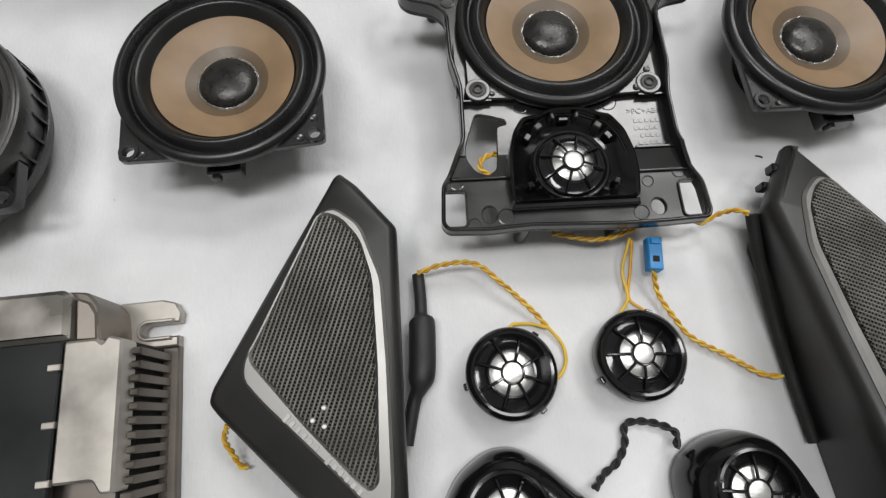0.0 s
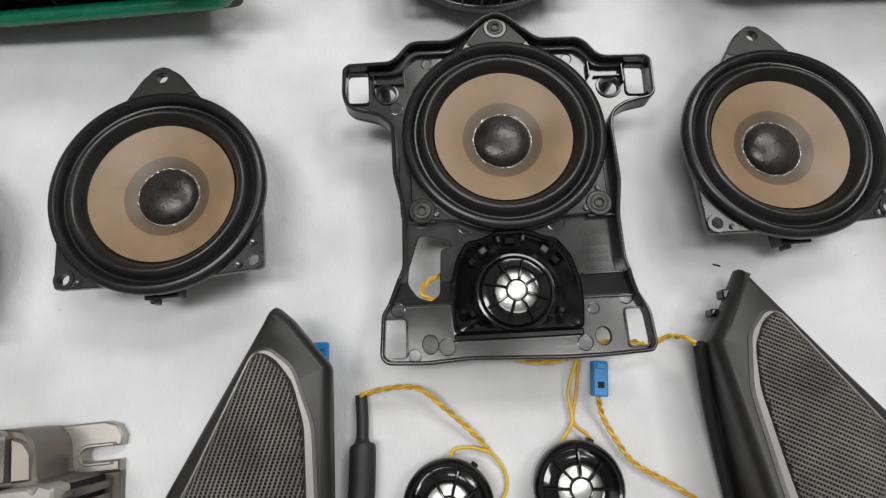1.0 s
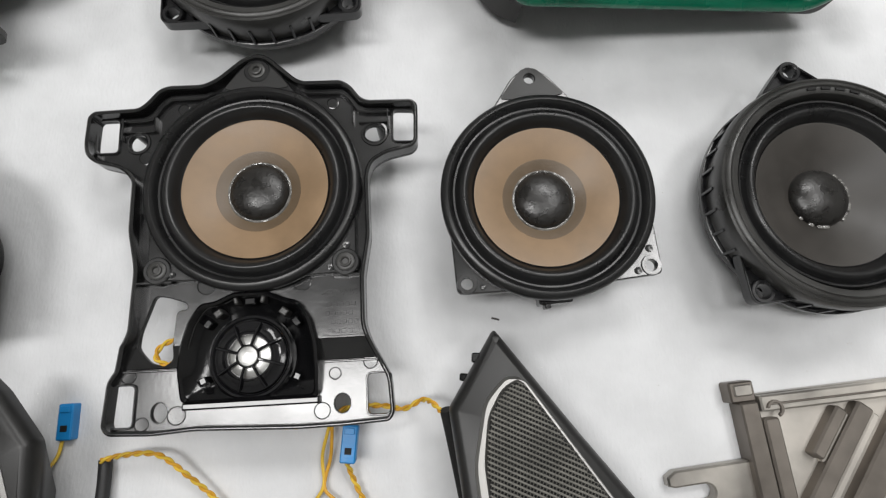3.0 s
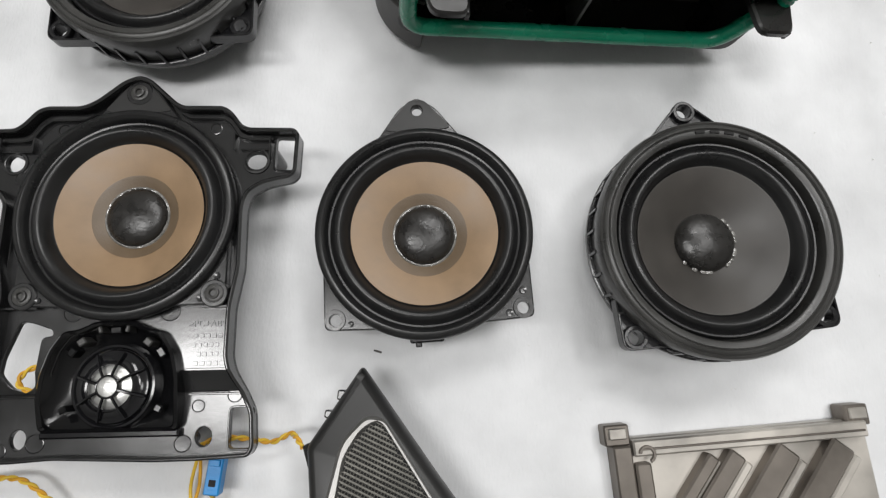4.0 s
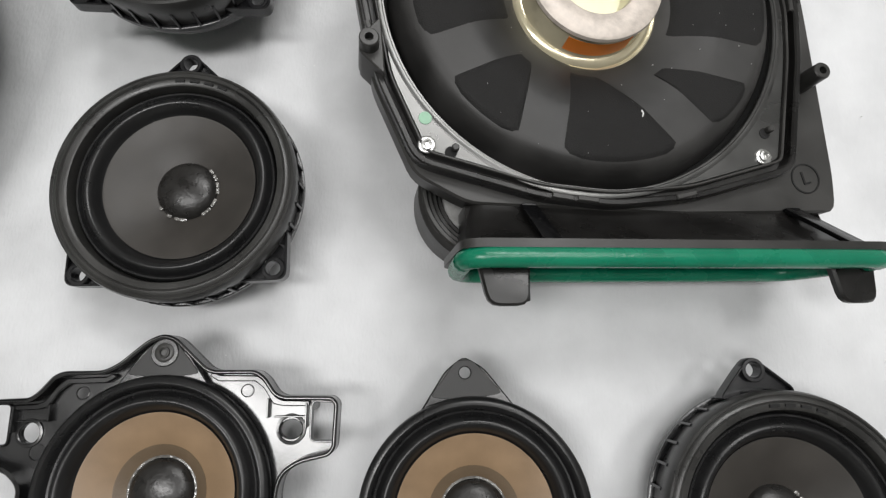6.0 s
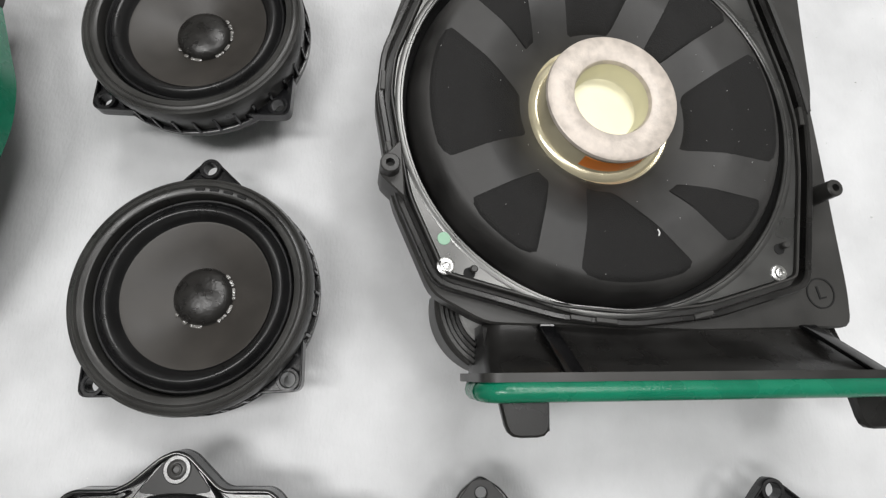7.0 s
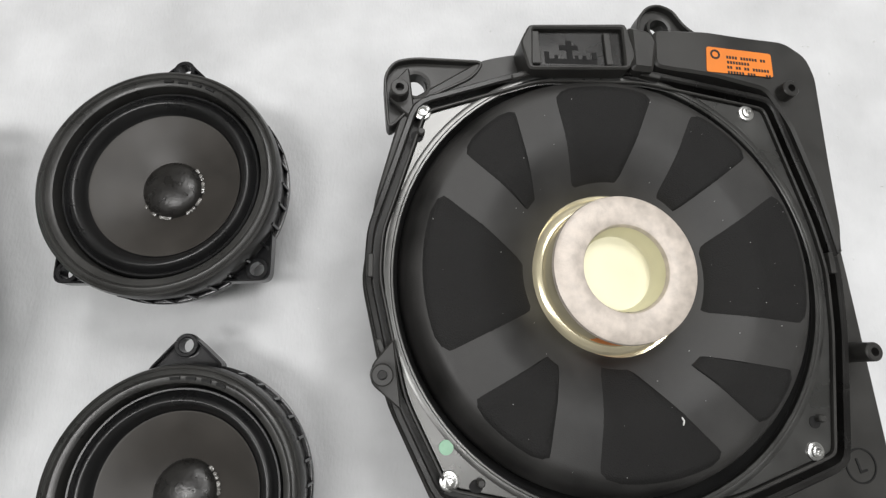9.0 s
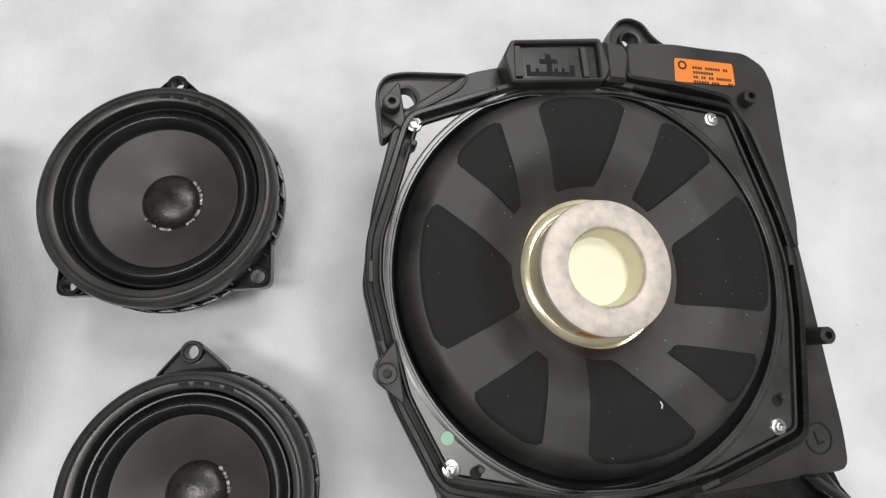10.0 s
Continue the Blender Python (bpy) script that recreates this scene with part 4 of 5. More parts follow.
def woofer_module(m, s, label, green_rim):
    """s: 1, or -1 for the mirrored one."""
    t = thing("woofer_module", label, "woofer", m, "underseat woofers")

    def X(pts):
        return [(s * x, y) for x, y in pts]
    rim = X([(-110, 3), (-108, 24), (-103, 37), (-86, 83), (-27, 101), (26, 101), (93, 87), (108, 24), (111, 0), (108, -28), (96, -86), (44, -101), (5, -105), (-29, -102), (-84, -87), (-101, -48)])
    rim = soften(rim, 7, 3)
    skirt = turned(rim, True)
    # housing: outer plate that the rim stands on, with its right-hand wing
    wing = X([(-90, 85), (-52, 108), (-33, 112), (24, 114), (60, 116), (103, 113), (113, 109), (116, 98), (120.5, 0), (122.5, -86), (121, -104), (40, -106), (-60, -103), (-84, -90), (-102, -48), (-111, 3), (-104, 40)])
    wing = soften(wing, 6, 3)
    bm = bm_new()
    plate(bm, wing, [circle(0, 0, 99.5, 56)], -16, -4.5, 1.0)
    house = part("housing", bm, M_HOUSING, t, "black moulded plastic housing")
    bm = bm_new()
    slim = 1.0 if s > 0 else 0.82
    lathe(bm, [(r * slim, z) for r, z in ((101, -15), (98, -30), (86, -42), (60, -46), (0, -46))], 64)
    part("back_shell", bm, M_HOUSING, t)
    bm = bm_new()
    plate(bm, skirt, [shifted(skirt, 3.2)], -10, 2.6, 0.7)
    part("rim", bm, M_GREEN if green_rim else M_PORT, t, "green foam seal round the rim" if green_rim else "raised black rim")
    inner = shifted(skirt, 6.0)
    bm = bm_new()
    plate(bm, inner, [shifted(inner, 1.3)], -8, 1.6, 0.4)
    part("inner_rim", bm, M_HOUSING, t)
    if green_rim:
        bm = bm_new()
        out = shifted(skirt, -8)
        plate(bm, out, [shifted(skirt, 0.5)], -13, 0.5, 3.0)
        part("seal", bm, M_GREEN, t, "green foam rubber seal")
    # groove floor between the two rims
    bm = bm_new()
    plate(bm, shifted(skirt, 2.8), [shifted(skirt, 6.4)], -9, -5.4, 0)
    part("groove", bm, M_DARK, t)
    # snap tabs along the rim
    for (x, y, a) in ((-110, 8, 88), (-106, -28, 108), (109, 3, 90), (-20, -104, -8), (-8, -105, -6), (40, -102, 14), (-36, 99, 16), (30, 100, -12)):
        bm = bm_new()
        box(bm, -5, 5, -1.2, 1.2, -8, 3.4, 0.5, 0.4)
        bmesh.ops.rotate(bm, matrix=Matrix.Rotation(radians(a) * s, 3, "Z"), verts=bm.verts[:])
        bmesh.ops.translate(bm, vec=(s * x * 0.972, y * 0.972, 0), verts=bm.verts[:])
        part("snap_tab", bm, M_HOUSING, house)
    # steel basket flange
    fl = shifted(inner, 1.6)
    holes = [circle(0, 0.5, 97.5, 88)]
    bm = bm_new()
    plate(bm, fl, holes, -3.0, 0.0, 0.4)
    flange = part("basket_flange", bm, M_BASKET, t, "satin black steel basket flange")
    bm = bm_new()
    lathe(bm, [(101.4, 0.1), (100.2, 0.5), (99.0, 0.4), (98.0, -0.6), (97.4, -3.0)], 112, 0, 0.5)
    part("basket_lip", bm, M_BASKET, flange)
    for x, y in ((-68, -81.5), (-85, 66), (84, -67)):
        bm = bm_new()
        lathe(bm, [(2.7, -0.2), (2.7, 0.25), (0, 0.25)], 16, s * x, y)
        part("slot_hole", bm, M_DARK, flange)
        bm = bm_new()
        lathe(bm, [(1.7, 0), (1.7, 2.6), (1.2, 3.2), (0, 3.2)], 14, s * x + 1.8, y + 1.6)
        part("pin", bm, M_HOUSING, flange)
    for x, y in ((-78.5, -78.5), (81.5, -79), (-82, 78), (78, 79)):
        screw("screw", t, s * x, y, 0.0, 4.0)
    bm = bm_new()
    lathe(bm, [(3.0, 0), (2.9, 0.35), (0, 0.45)], 18, s * -79, -66)
    part("paint_dot", bm, M_MINT, flange, "mint green paint dot")
    # one domed fabric face: it rolls over at its edge into the dark gap
    cx, cy = 2.0 * s, 2.5

    def ht(r):
        if r > 84:
            f = (r - 84) / 13.5
            return 4.8 - 17.0 * f ** 2.6
        if r > 66:
            return 4.8
        return 4.8 - 12.0 * ((66 - r) / 30) ** 1.5
    bm = bm_new()
    lathe(bm, [(97.4, -16)] + [(r, ht(r)) for r in (97.0, 96, 94.5, 93, 91.5, 90, 88, 86, 84, 78, 72, 66, 63, 60, 57, 54, 51, 48, 45, 42, 40, 38, 36)] + [(32, -9)], 112, cx, cy)
    cone = part("cone", bm, M_WCONE, t, "dusty dark grey fabric cone with a rolled edge")
    bm = bm_new()
    lathe(bm, [(97.6, -3), (96.4, -12), (94, -15), (90, -16)], 96, 0, 0.5)
    part("surround", bm, M_DARK, t)
    # felt pads between strips of even width
    strips = ((-11, 22), (33, 4), (63.6, -3.7), (99.5, -19.4), (138.5, -14), (204.3, -7.5), (257, 12.3), (313.6, 18.8), (349, 22))

    def strip_edge(strip, side, r):
        return strip[0] - math.degrees(math.asin((strip[1] - side * 9.4) / r))
    for sa, sb in zip(strips, strips[1:]):
        r0 = 42.0
        while strip_edge(sb, -1, r0) - strip_edge(sa, 1, r0) < 7:
            r0 += 1.0
        r1 = 88.5
        grid = bm_new()
        na, nr = 14, 22
        vs = []
        for j in range(nr + 1):
            f = j / nr
            r = r0 + (r1 - r0) * f
            lo, hi = strip_edge(sa, 1, r), strip_edge(sb, -1, r)
            hw = (hi - lo) * 0.5 - 7.0 * max(0.0, (f - 0.88) / 0.12) ** 2.5
            hw *= 1 - 0.10 * max(0.0, (0.10 - f) / 0.10) ** 2
            row = []
            for k in range(na + 1):
                a = radians((lo + hi) * 0.5 + (2 * k / na - 1) * hw)
                row.append(grid.verts.new((s * (r * math.cos(a)) + cx, r * math.sin(a) + cy, ht(r) + (0.6 if 0 < j < nr and 0 < k < na else -0.3))))
            vs.append(row)
        for j in range(nr):
            for k in range(na):
                grid.faces.new((vs[j][k], vs[j][k + 1], vs[j + 1][k + 1], vs[j + 1][k]))
        part("felt_pad", grid, M_FELT, cone, "matt black felt pad")
    # lint caught on the cone
    rnd = random.Random(5)
    bm = bm_new()
    for _ in range(45):
        a, r = rnd.uniform(0, 6.283), rnd.uniform(44, 86)
        z = ht(r) + 0.7
        x, y = 2 * s + r * math.cos(a), 1.5 + r * math.sin(a)
        q = rnd.uniform(0.08, 0.22)
        lathe(bm, [(q, z - 0.2), (q * 0.7, z + 0.15), (0, z + 0.2)], 5, x, y)
    tagged(part("lint", bm, M_WHITE, cone), kind="stuff")
    bm = bm_new()
    tube(bm, smooth_line([(19.4, -63.6, 5.2), (19.9, -62, 5.5), (19.3, -60.4, 5.2)], 4), 0.4, 6)
    part("fleck", bm, M_WHITE, cone)
    # magnet
    MX, MY = 0.4 * s, 1.8
    bm = bm_new()
    lathe(bm, [(40, -12.0), (38.8, -7.4), (37.2, -6.2), (36.0, -6.5), (35.3, -5.6), (34.2, -4.6), (32.2, -4.2), (31.5, -3.2), (31.3, 9.4), (30.6, 10.6)], 96, MX, MY)
    mag = part("magnet_cup", bm, M_BRASS, t, "shiny yellow-zinc magnet cup")
    bm = bm_new()
    lathe(bm, [(31.6, 8.4), (32.3, 9.6), (31.9, 11.2), (30.4, 12.0), (20.4, 12.0), (19.2, 11.5), (18.6, 10.2), (18.3, 6.0)], 96, MX, MY)
    part("magnet_top", bm, M_MAGNET, mag, "pale grainy magnet top ring")
    bm = bm_new()
    lathe(bm, [(18.4, 9.6), (17.6, 0.4), (16.6, -0.8), (0, -0.8)], 64, MX, MY)
    part("well", bm, M_CREAM, mag, "cream coloured well in the magnet")
    bm = bm_new()
    rows = [[bm.verts.new((MX + q * math.cos(radians(a)), MY + q * math.sin(radians(a)), z)) for a in range(-116, -55, 6)] for q, z in ((31.75, -2.6), (31.6, 6.4), (31.0, 6.4), (31.0, -2.6))]
    for a, b in zip(rows, rows[1:] + rows[:1]):
        for i in range(len(a) - 1):
            bm.faces.new((a[i], a[i + 1], b[i + 1], b[i]))
    part("magnet_label", bm, M_LABEL, mag, "orange label on the magnet")
    # mounting ears and pegs
    for pts, hx, hy, hr in (([(-98, 70), (-99, 98), (-94, 106), (-84, 108), (-50, 107), (-56, 98), (-84, 84)], -84, 94, 5.0), ([(28, 112), (30, 132), (36, 140), (43, 142), (51, 139), (56, 130), (78, 114)], 42, 128, 4.4)):
        bm = bm_new()
        o = soften(X(pts), 6, 4)
        hole = [(s * hx + hr * math.cos(radians(a)), hy + hr * 1.25 * math.sin(radians(a))) for a in range(0, 360, 18)]
        plate(bm, o, [hole], -13, -7, 0.8)
        e = part("mounting_ear", bm, M_HOUSING, t)
        bm = bm_new()
        o = turned(o, True)
        plate(bm, o, [shifted(o, 1.4)], -10, -3.4, 0.4)
        part("ear_rim", bm, M_HOUSING, e)
        bm = bm_new()
        lathe(bm, [(hr + 0.6, -9), (hr + 0.6, -4.5), (hr + 2.0, -4.2), (hr + 2.4, -8)], 26, s * hx, hy)
        part("eyelet", bm, M_HOUSING, e)
    for x, y, z, r in ((-103.5, -36.5, 13.0, 4.3), (110.5, -38.3, 10.5, 4.2), (-92, 88.5, 3.5, 4.2), (97, 88, 10.0, 4.2)):
        if s < 0 and x < 0:
            continue
        bm = bm_new()
        lathe(bm, [(r + 0.6, -12), (r, z - 0.5), (r - 0.5, z), (1.9, z), (1.7, z - 4), (0, z - 4)], 24, s * x, y)
        part("peg", bm, M_HOUSING, house)
        if x > 0:
            continue
        bm = bm_new()
        plate(bm, soften([(s * (x - 4.5), y - 3), (s * (x - 4), y + 4), (s * (x + 5), y + 14), (s * (x + 7), y - 14)], 2, 2), [], -14, z - 6, 0.6)
        part("peg_web", bm, M_HOUSING, house)
    # connector bay
    bm = bm_new()
    plate(bm, soften(X([(-33, 96), (16, 97), (20, 104), (17, 121), (-31, 119), (-36, 110)]), 2, 2), [soften(X([(-31, 98), (14, 99), (14.6, 118.4), (-29.4, 117)]), 1, 2)], -14, 8.5, 0.8)
    bay = part("connector_bay", bm, M_HOUSING, t)
    bm = bm_new()
    plate(bm, X([(-31.6, 97.4), (14.6, 98.4), (15.2, 119), (-30, 117.6)]), [], -6, 5.6, 0.0)
    part("connector_face", bm, M_PORT, bay)
    slots = [(-24, 1.5, 100.6, 103.0), (-13.2, -10.4, 103.0, 112.6), (-16.6, -7.4, 107.6, 110.0)]
    slots += [(x - w, x + w, 103.0, top) for x, w, top in ((-22.9, 1.1, 106.6), (-18.4, 0.8, 104.8), (-8.4, 0.8, 104.8), (-4.6, 0.8, 104.8), (0.4, 1.1, 106.6))]
    for i, (xa, xb, ya, yb) in enumerate(slots):
        bm = bm_new()
        plate(bm, X([(xa, ya), (xb, ya), (xb, yb), (xa, yb)]), [], 5.4, 5.75 + 0.03 * i, 0.0)
        part("contact_slot", bm, M_DARK, bay)
    for xa, xb in ((-31, -26.4), (5.4, 8.6)):
        bm = bm_new()
        box(bm, min(s * xa, s * xb), max(s * xa, s * xb), 99.6, 116.4, 5.0, 7.2, 0.5, 0.3)
        part("guide_rib", bm, M_HOUSING, bay)
    # cable duct with sloped cheeks to the label wing
    bm = bm_new()
    plate(bm, soften(X([(18, 98), (29, 97), (33, 113), (30, 119), (19, 121)]), 2, 2), [], -12, 7.5, 2.0)
    part("duct", bm, M_HOUSING, t)
    bm = bm_new()
    plate(bm, soften(X([(31, 101), (60, 97), (88, 90), (99, 72), (110, 38), (117, 6), (119.5, 20), (118, 52), (116.6, 98), (113.6, 108.4), (103, 116.4), (80, 118.6), (61, 121), (33, 121)]), 4, 3), [], -10, 5.0, 1.2, lambda x, y: -max(0.0, 95 - y) * 0.085)
    part("label_wing", bm, M_HOUSING, t)
    bm = bm_new()
    lab = X([(59.3, 112.2), (93.4, 108.9), (92.6, 96.1), (57.3, 98.6)])
    plate(bm, soften(lab, 1.2, 2), [], 5.0, 5.35, 0)
    label_ob = part("label", bm, M_LABEL, t, "orange paper label with dark print")
    # print on the label: round mark and plain bars
    bm = bm_new()
    lathe(bm, [(2.6, 5.3), (2.6, 5.5), (1.6, 5.5), (1.6, 5.3)], 24, s * 63.2, 107.9)
    part("round_mark", bm, M_INK, label_ob)
    for i, (x0, n, gaps) in enumerate(((69, 14, (4, 11)), (69, 8, ()), (68.6, 15, (2, 5, 8)), (68.4, 10, (6,)), (88.6, 2, ()))):
        y0 = 108.4 - 2.75 * min(i, 3)
        for k in range(n):
            xa = x0 + 1.5 * k
            if k in gaps:
                continue
            yt = y0 - (xa - 57) * 0.09
            bm = bm_new()
            plate(bm, X([(xa, yt), (xa + 1.05, yt - 0.1), (xa + 1.0, yt - 1.6), (xa - 0.05, yt - 1.5)]), [], 5.3, 5.45, 0)
            part("print_bar", bm, M_INK, label_ob)
    # circled letter
    bm = bm_new()
    lathe(bm, [(7.6, -5), (7.6, -4.1), (6.9, -4.1), (6.9, -5)], 32, s * 106.5, -87.5)
    part("circle_mark", bm, M_DARK, house)
    if s > 0:
        cu = bpy.data.curves.new("letter", "FONT")
        cu.body, cu.size, cu.extrude = "L", 0.0095, 0.0002
        cu.align_x, cu.align_y = "CENTER", "CENTER"
        le = new("letter", cu)
        le.parent = house
        le.matrix_basis = pose(0.1065, -0.0875, -0.0043, 0, 0, 12)
        le.data.materials.append(M_DARK)
    # port: a duct that flares up to the green-sealed mouth facing the near side
    x0, x1, yb = -66 if s > 0 else -75, 119, -131
    bm = bm_new()
    sec = []
    for y, za, zb, xa, xb in ((-96, -6, -36, -56, 110), (-105, -5.5, -36, -60, 112), (-112, -1, -36, -61, 113), (-119, 7, -36, -63, 116), (-125, 16, -36, -64, 118), (-129, 19, -36, -65, 119)):
        loop = [(xa, za), (xb, za), (xb, zb), (xa, zb)]
        loop = soften(loop, 7, 4)
        sec.append([bm.verts.new((s * px, y, pz)) for px, pz in loop])
    for a, b in zip(sec, sec[1:]):
        for i in range(len(a)):
            bm.faces.new((a[i - 1], a[i], b[i], b[i - 1]))
    inner = [[bm.verts.new((s * (x0 + 4 + (v.co.x * s - x0) * 0.955), y, min(cap, -8 + (v.co.z + 8) * 0.84))) for v in sec[-1]] for y, cap in ((-129, 20), (-123, 8), (-117, 0), (-111, -6), (-103, -9))]
    for a, b in zip([sec[-1]] + inner, inner):
        for i in range(len(a)):
            bm.faces.new((a[i - 1], a[i], b[i], b[i - 1]))
    bm.faces.new(inner[-1])
    port = part("port_duct", bm, M_PORT, t, "flared black port duct")
    loop = soften([(x0, 20.5), (x1, 20.5), (x1 - 14, -25), (x0 + 3, -27)], 11, 6)
    line = [Vector((s * px, yb, pz)) for px, pz in loop]
    line.append(line[0])
    bm = bm_new()
    tube(bm, line, 4.3, 12)
    part("port_seal", bm, M_GREEN, port, "bright green rubber seal round the port mouth")
    bm = bm_new()
    loop2 = turned(soften([(x0 - 2, 23), (x1 + 2, 23), (x1 + 2, -37), (x0 - 2, -37)], 10, 5), True)
    lo = [bm.verts.new((s * px, -127.5, pz)) for px, pz in loop2]
    hi = [bm.verts.new((s * px, -124.0, pz)) for px, pz in loop2]
    lo2 = [bm.verts.new((s * px, -127.5, pz)) for px, pz in shifted(loop2, 6)]
    hi2 = [bm.verts.new((s * px, -124.0, pz)) for px, pz in shifted(loop2, 6)]
    for a, b in ((lo, hi), (hi, hi2), (hi2, lo2), (lo2, lo)):
        for i in range(len(a)):
            bm.faces.new((a[i - 1], a[i], b[i], b[i - 1]))
    part("port_flange", bm, M_HOUSING, port)
    for x in (24,):
        bm = bm_new()
        box(bm, s * x - 0.9, s * x + 0.9, -128, -112, -33, -8, 0.3, 0.3)
        box(bm, s * x - 0.9, s * x + 0.9, -128, -124, -9, 9, 0.3, 0.3)
        part("port_vane", bm, M_HOUSING, port)
    for xa, xb, xc, xd in ((-33, -25, -30, -37), (106, 113.5, 99, 91.5)):
        bm = bm_new()
        plate(bm, soften([(s * xa, -125), (s * xb, -125), (s * xc, -103), (s * xd, -103)], 1.0, 2), [], -5, -1.6, 0.3, lambda px, py: 0.0 if py > -107 else (-107 - py) * 1.12)
        part("port_strap", bm, M_HOOD, port)
    for xa, xb in ((-61, -38), (97, 120)):
        bm = bm_new()
        plate(bm, soften([(s * xa, -127), (s * (xa + 5), -149), (s * (xb - 1), -149), (s * xb, -127)], 5, 3), [], 8, 11.5, 1.0)
        part("locating_tongue", bm, M_PORT, port)
        bm = bm_new()
        box(bm, min(s * (xb - 2), s * xb), max(s * (xb - 2), s * xb), -147, -127, 4, 9, 0.5, 0.8)
        part("tongue_web", bm, M_PORT, port)
    # curved ribbed strap under the near corner
    if s > 0:
        for i in range(4):
            r = 33 - 2.6 * i
            bm = bm_new()
            pts = arc(-45, -91, r, 172, 252, 14)
            tube(bm, [Vector((s * px, py, -20 - 3.0 * i)) for px, py in pts], 1.5, 6)
            part("ribbed_strap", bm, M_HOUSING, house)
        bm = bm_new()
        pts = arc(-45, -91, 34.5, 170, 255, 14) + arc(-45, -91, 25, 255, 170, 14)
        plate(bm, X(pts), [], -58, -32, 0.6)
        part("strap_foot", bm, M_HOUSING, house)
        bm = bm_new()
        plate(bm, soften([(-45, -91)] + arc(-45, -91, 25.5, 168, 250, 10), 2, 2), [], -33, -30.5, 0.5)
        part("pale_web", bm, M_WEB, house, "pale grainy plastic web inside the strap")
    # feet that carry the module
    for x, y, h in ((-70, 60, 50 if s < 0 else 64), (92, 92, 44), (88, -80, 44)):
        bm = bm_new()
        lathe(bm, [(0, -h), (6, -h), (7, -h + 3), (8, -12)], 20, s * x, y)
        part("foot", bm, M_HOUSING, house)
    return t


# ---- build everything ----
room()
table()

gold_speaker(-105.5, 171.3, 10.2)
gold_speaker(198.8, 218, 9.5)
bracket()
black_speaker(42.4, 353.0, 7.8, 0.0, 1.5)
black_speaker(336.5, 228.4, 12.0)
black_speaker(14.2, 495, 4.8, 5.0, 5.5)
black_speaker(-248, 132, 12.0)

ex, ey, ez = Vector((0.986, 0.123, -0.113)), Vector((-0.120, 0.992, 0.029)), Vector((0.116, -0.015, 0.993))
m_right = Matrix((ex, ey, ez)).transposed().to_4x4()
m_right.translation = Vector((0.2292, 0.4604, 0.0623))
woofer_module(m_right, 1, "large black woofer with bright magnet, felt pads and green port seal", False)
m_left = pose(-0.1815, 0.408, 0.0500, 0, -4.0, 7.0)
woofer_module(m_left, -1, "large black woofer module with green foam round rim and port", True)

corner_panel(-13.5, 94, 44.8, 0.110, -0.994, -1, -0.0703, -0.127, "black triangular corner panel with mesh grille, standing off the cloth", 20, 26)
corner_panel(157.6, 117.0, 39.0, 0.221, -0.975, 1, 0.12, -0.09, "black triangular corner panel with mesh grille and yellow lead", 58, 9, True)

tweeter(42, 35.5, 4)
tweeter(102, 47, 20)
tweeter_pod(40, -18.5, -6, False, "gloss black tweeter pod with an empty-looking deep collar")
tweeter_pod(143, -5.5, -28, False, "gloss black tweeter pod with a caged silver dome")

sleeve()
edge_strip()
blue_connector(112.5, 97, 0, 8)
blue_connector(-26, 98, 6, 0)
twisted_pair("speaker_wire", "twisted yellow and orange wire from sleeve to tweeter", [(-4, 82, 8), (9, 86, 12), (24, 87, 12), (37, 79, 9), (53, 67, 5), (61, 59.2, 3)])
loose_wire("speaker_wire", "single yellow wire curling round the tweeter", [(61, 59.5, 3), (68, 52, 2), (70, 44, 2), (67, 37, 4), (62, 33, 6)], 0.85, M_YELLOW)
loose_wire("speaker_wire", "single yellow wire entering the tweeter", [(61, 59, 3.5), (52, 60.5, 3), (43, 59, 5), (42, 53, 8)], 0.85, M_YELLOW)
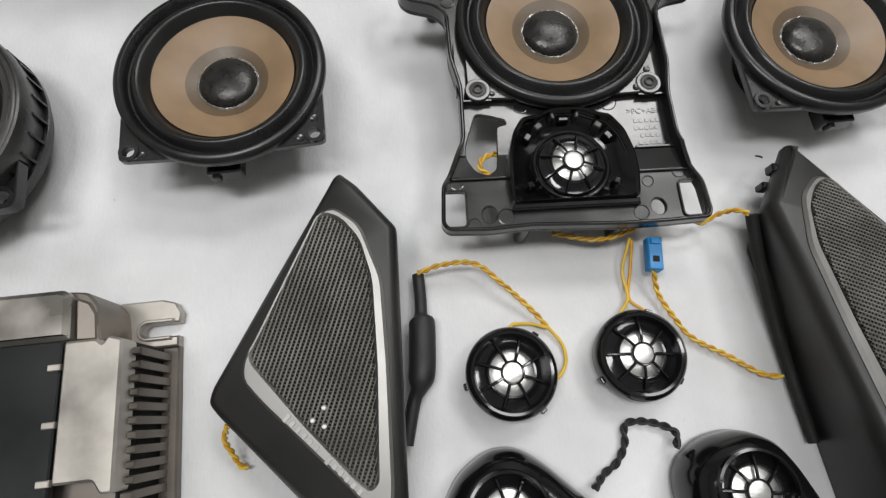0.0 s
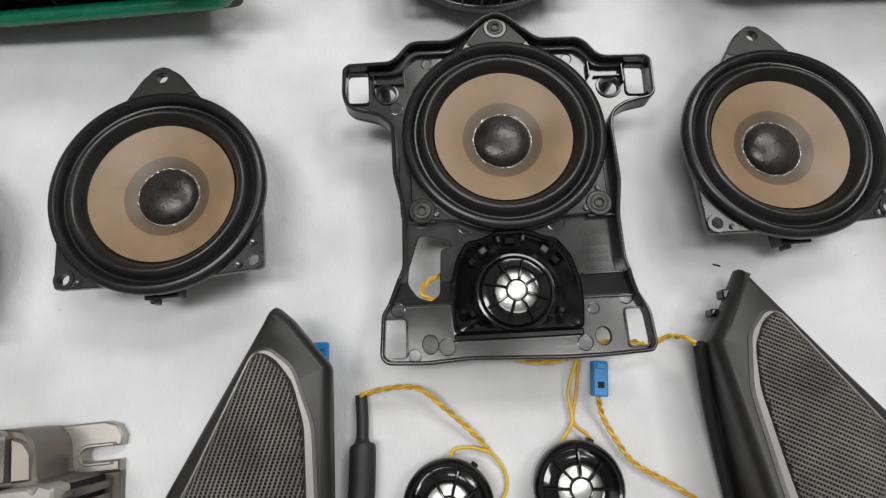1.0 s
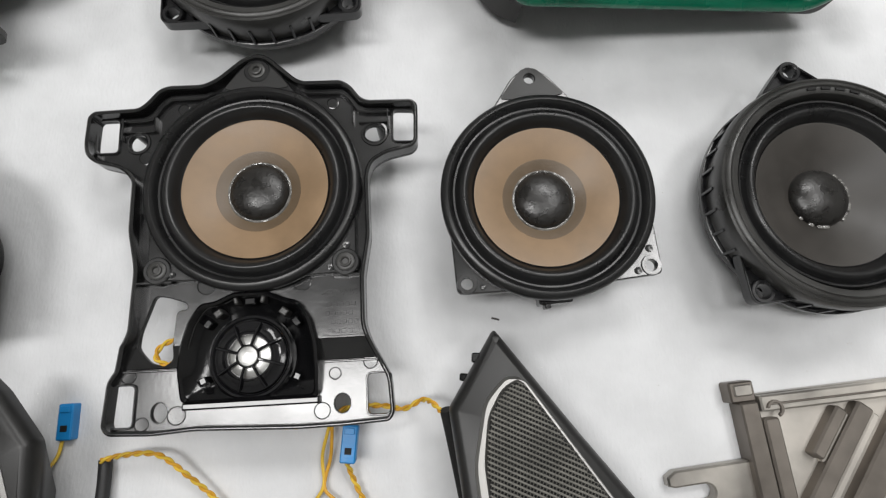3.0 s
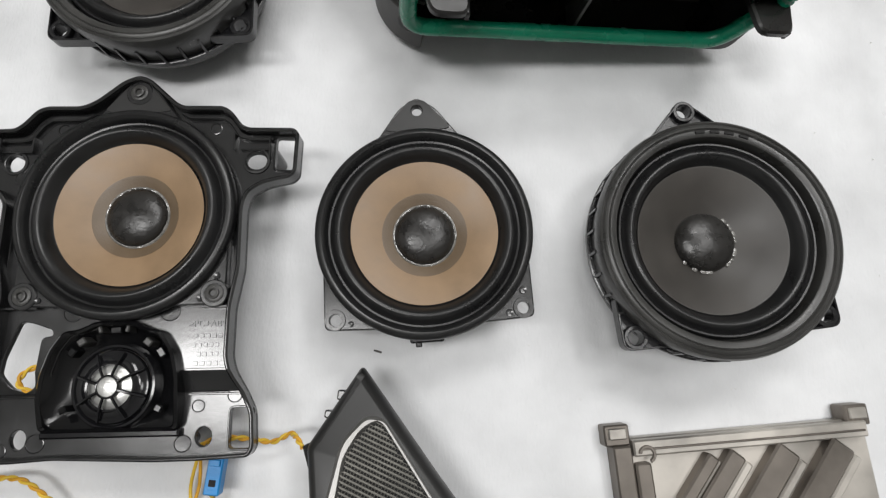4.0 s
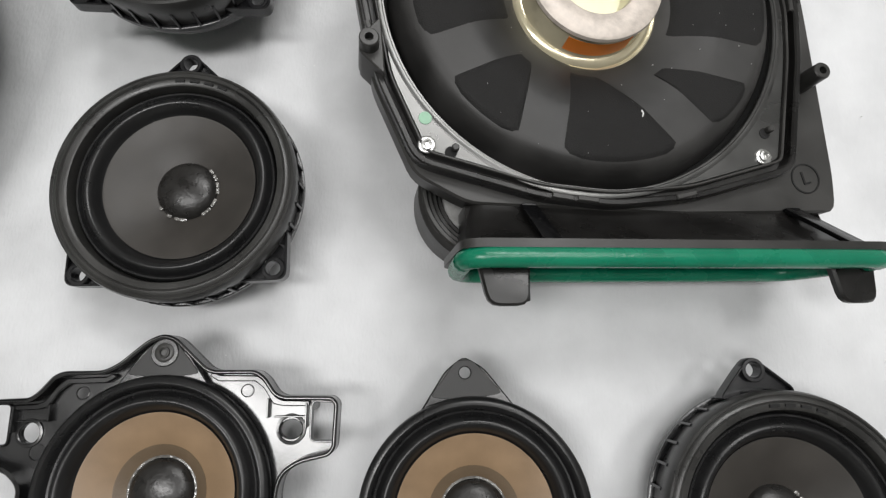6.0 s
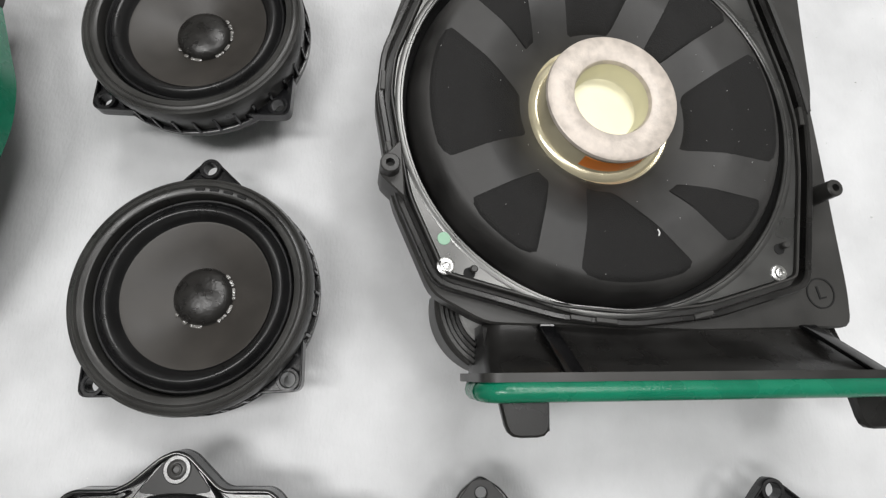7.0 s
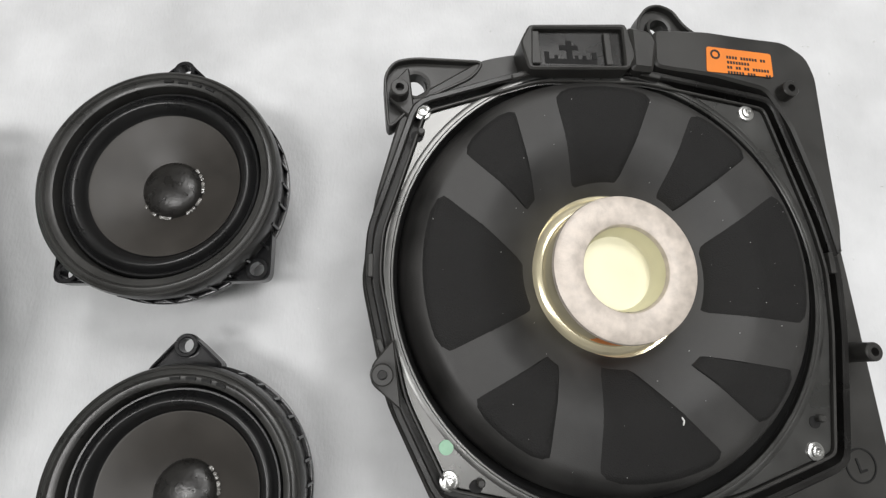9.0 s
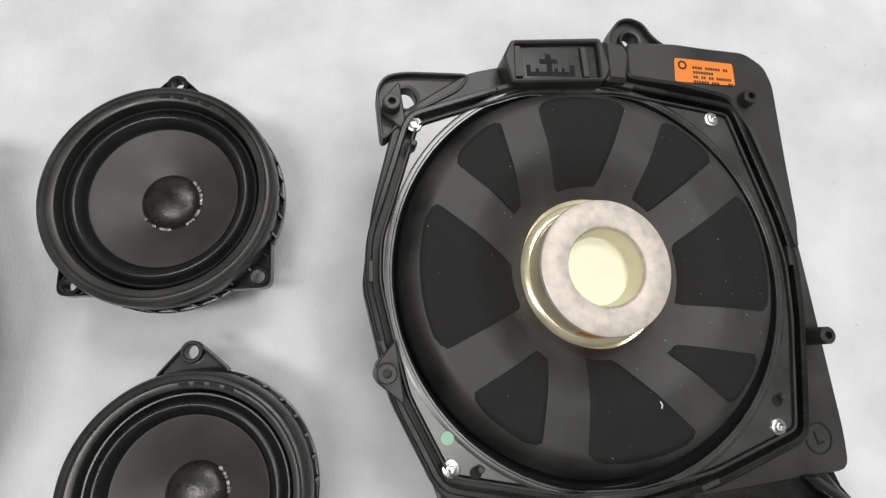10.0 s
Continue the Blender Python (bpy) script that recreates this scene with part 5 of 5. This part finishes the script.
twisted_pair("speaker_wire", "twisted yellow wire from bracket along to the corner panel", [(62, 105, 12), (84, 103, 12), (100, 107.5, 15), (112, 114, 17), (127, 115.5, 17), (137, 114.5, 13), (145, 119, 14), (150, 118.5, 22), (154, 115.5, 26)])
twisted_pair("speaker_wire", "twisted yellow wire from blue plug past the tweeter to the panel", [(112, 89, 11), (116, 79, 5), (123, 68, 4), (132, 58, 3), (149, 50, 3), (163, 42.5, 4), (172, 41, 7)])
loose_wire("speaker_wire", "yellow wire looping down to the tweeter", [(102, 106, 9), (99, 90, 4), (101, 76, 4), (95, 66, 6), (93, 62, 9)], 0.85, M_YELLOW)
loose_wire("speaker_wire", "yellow wire crossing to the tweeter", [(103, 105, 9), (103, 90, 4), (101.5, 76, 4), (108, 70, 5), (112, 64, 9)], 0.85, M_ORANGE)
loose_wire("speaker_wire", "yellow lead under the corner panel", [(-27, 89, 3), (-28, 80, 4), (-33, 70, 10)], 0.85, M_YELLOW)
twisted_pair("speaker_wire", "yellow wires hanging from the corner panel's edge", [(-79, 7, 24), (-82, 1, 16), (-80, -5, 9), (-77, -10, 5), (-74, -11, 4)], 9)
twisted_pair("speaker_wire", "twisted black wire between the two pods", [(80, -12, 8), (86, -6, 3), (92, -1, 3), (96, 7, 3), (97, 16, 3), (108, 17.5, 3), (119, 14, 4), (118, 7, 8)], 11, 1.0, 0.9, (M_SLEEVE, M_SLEEVE))

amplifier_black_top()
amplifier_ribbed()


def specks():
    """Fine bits of lint on the cloth."""
    rnd = random.Random(3)
    bm = bm_new()
    for _ in range(420):
        x, y, q = rnd.uniform(-260, 460), rnd.uniform(-60, 640), rnd.uniform(0.12, 0.34)
        lathe(bm, [(q, -0.3), (q, 0.25), (0, 0.45)], 5, x, y)
    tagged(part("lint_specks", bm, M_WHITE, None), "tiny white flecks of lint scattered on the cloth", "lint", kind="stuff")
    bm = bm_new()
    tube(bm, smooth_line([(178, 161.3, 0.3), (180, 161, 0.6), (182, 160.6, 0.3)], 5), 0.5, 6)
    tagged(part("dark_crumb", bm, M_INK, None), "small dark crumb lying on the white cloth", "crumb")


specks()
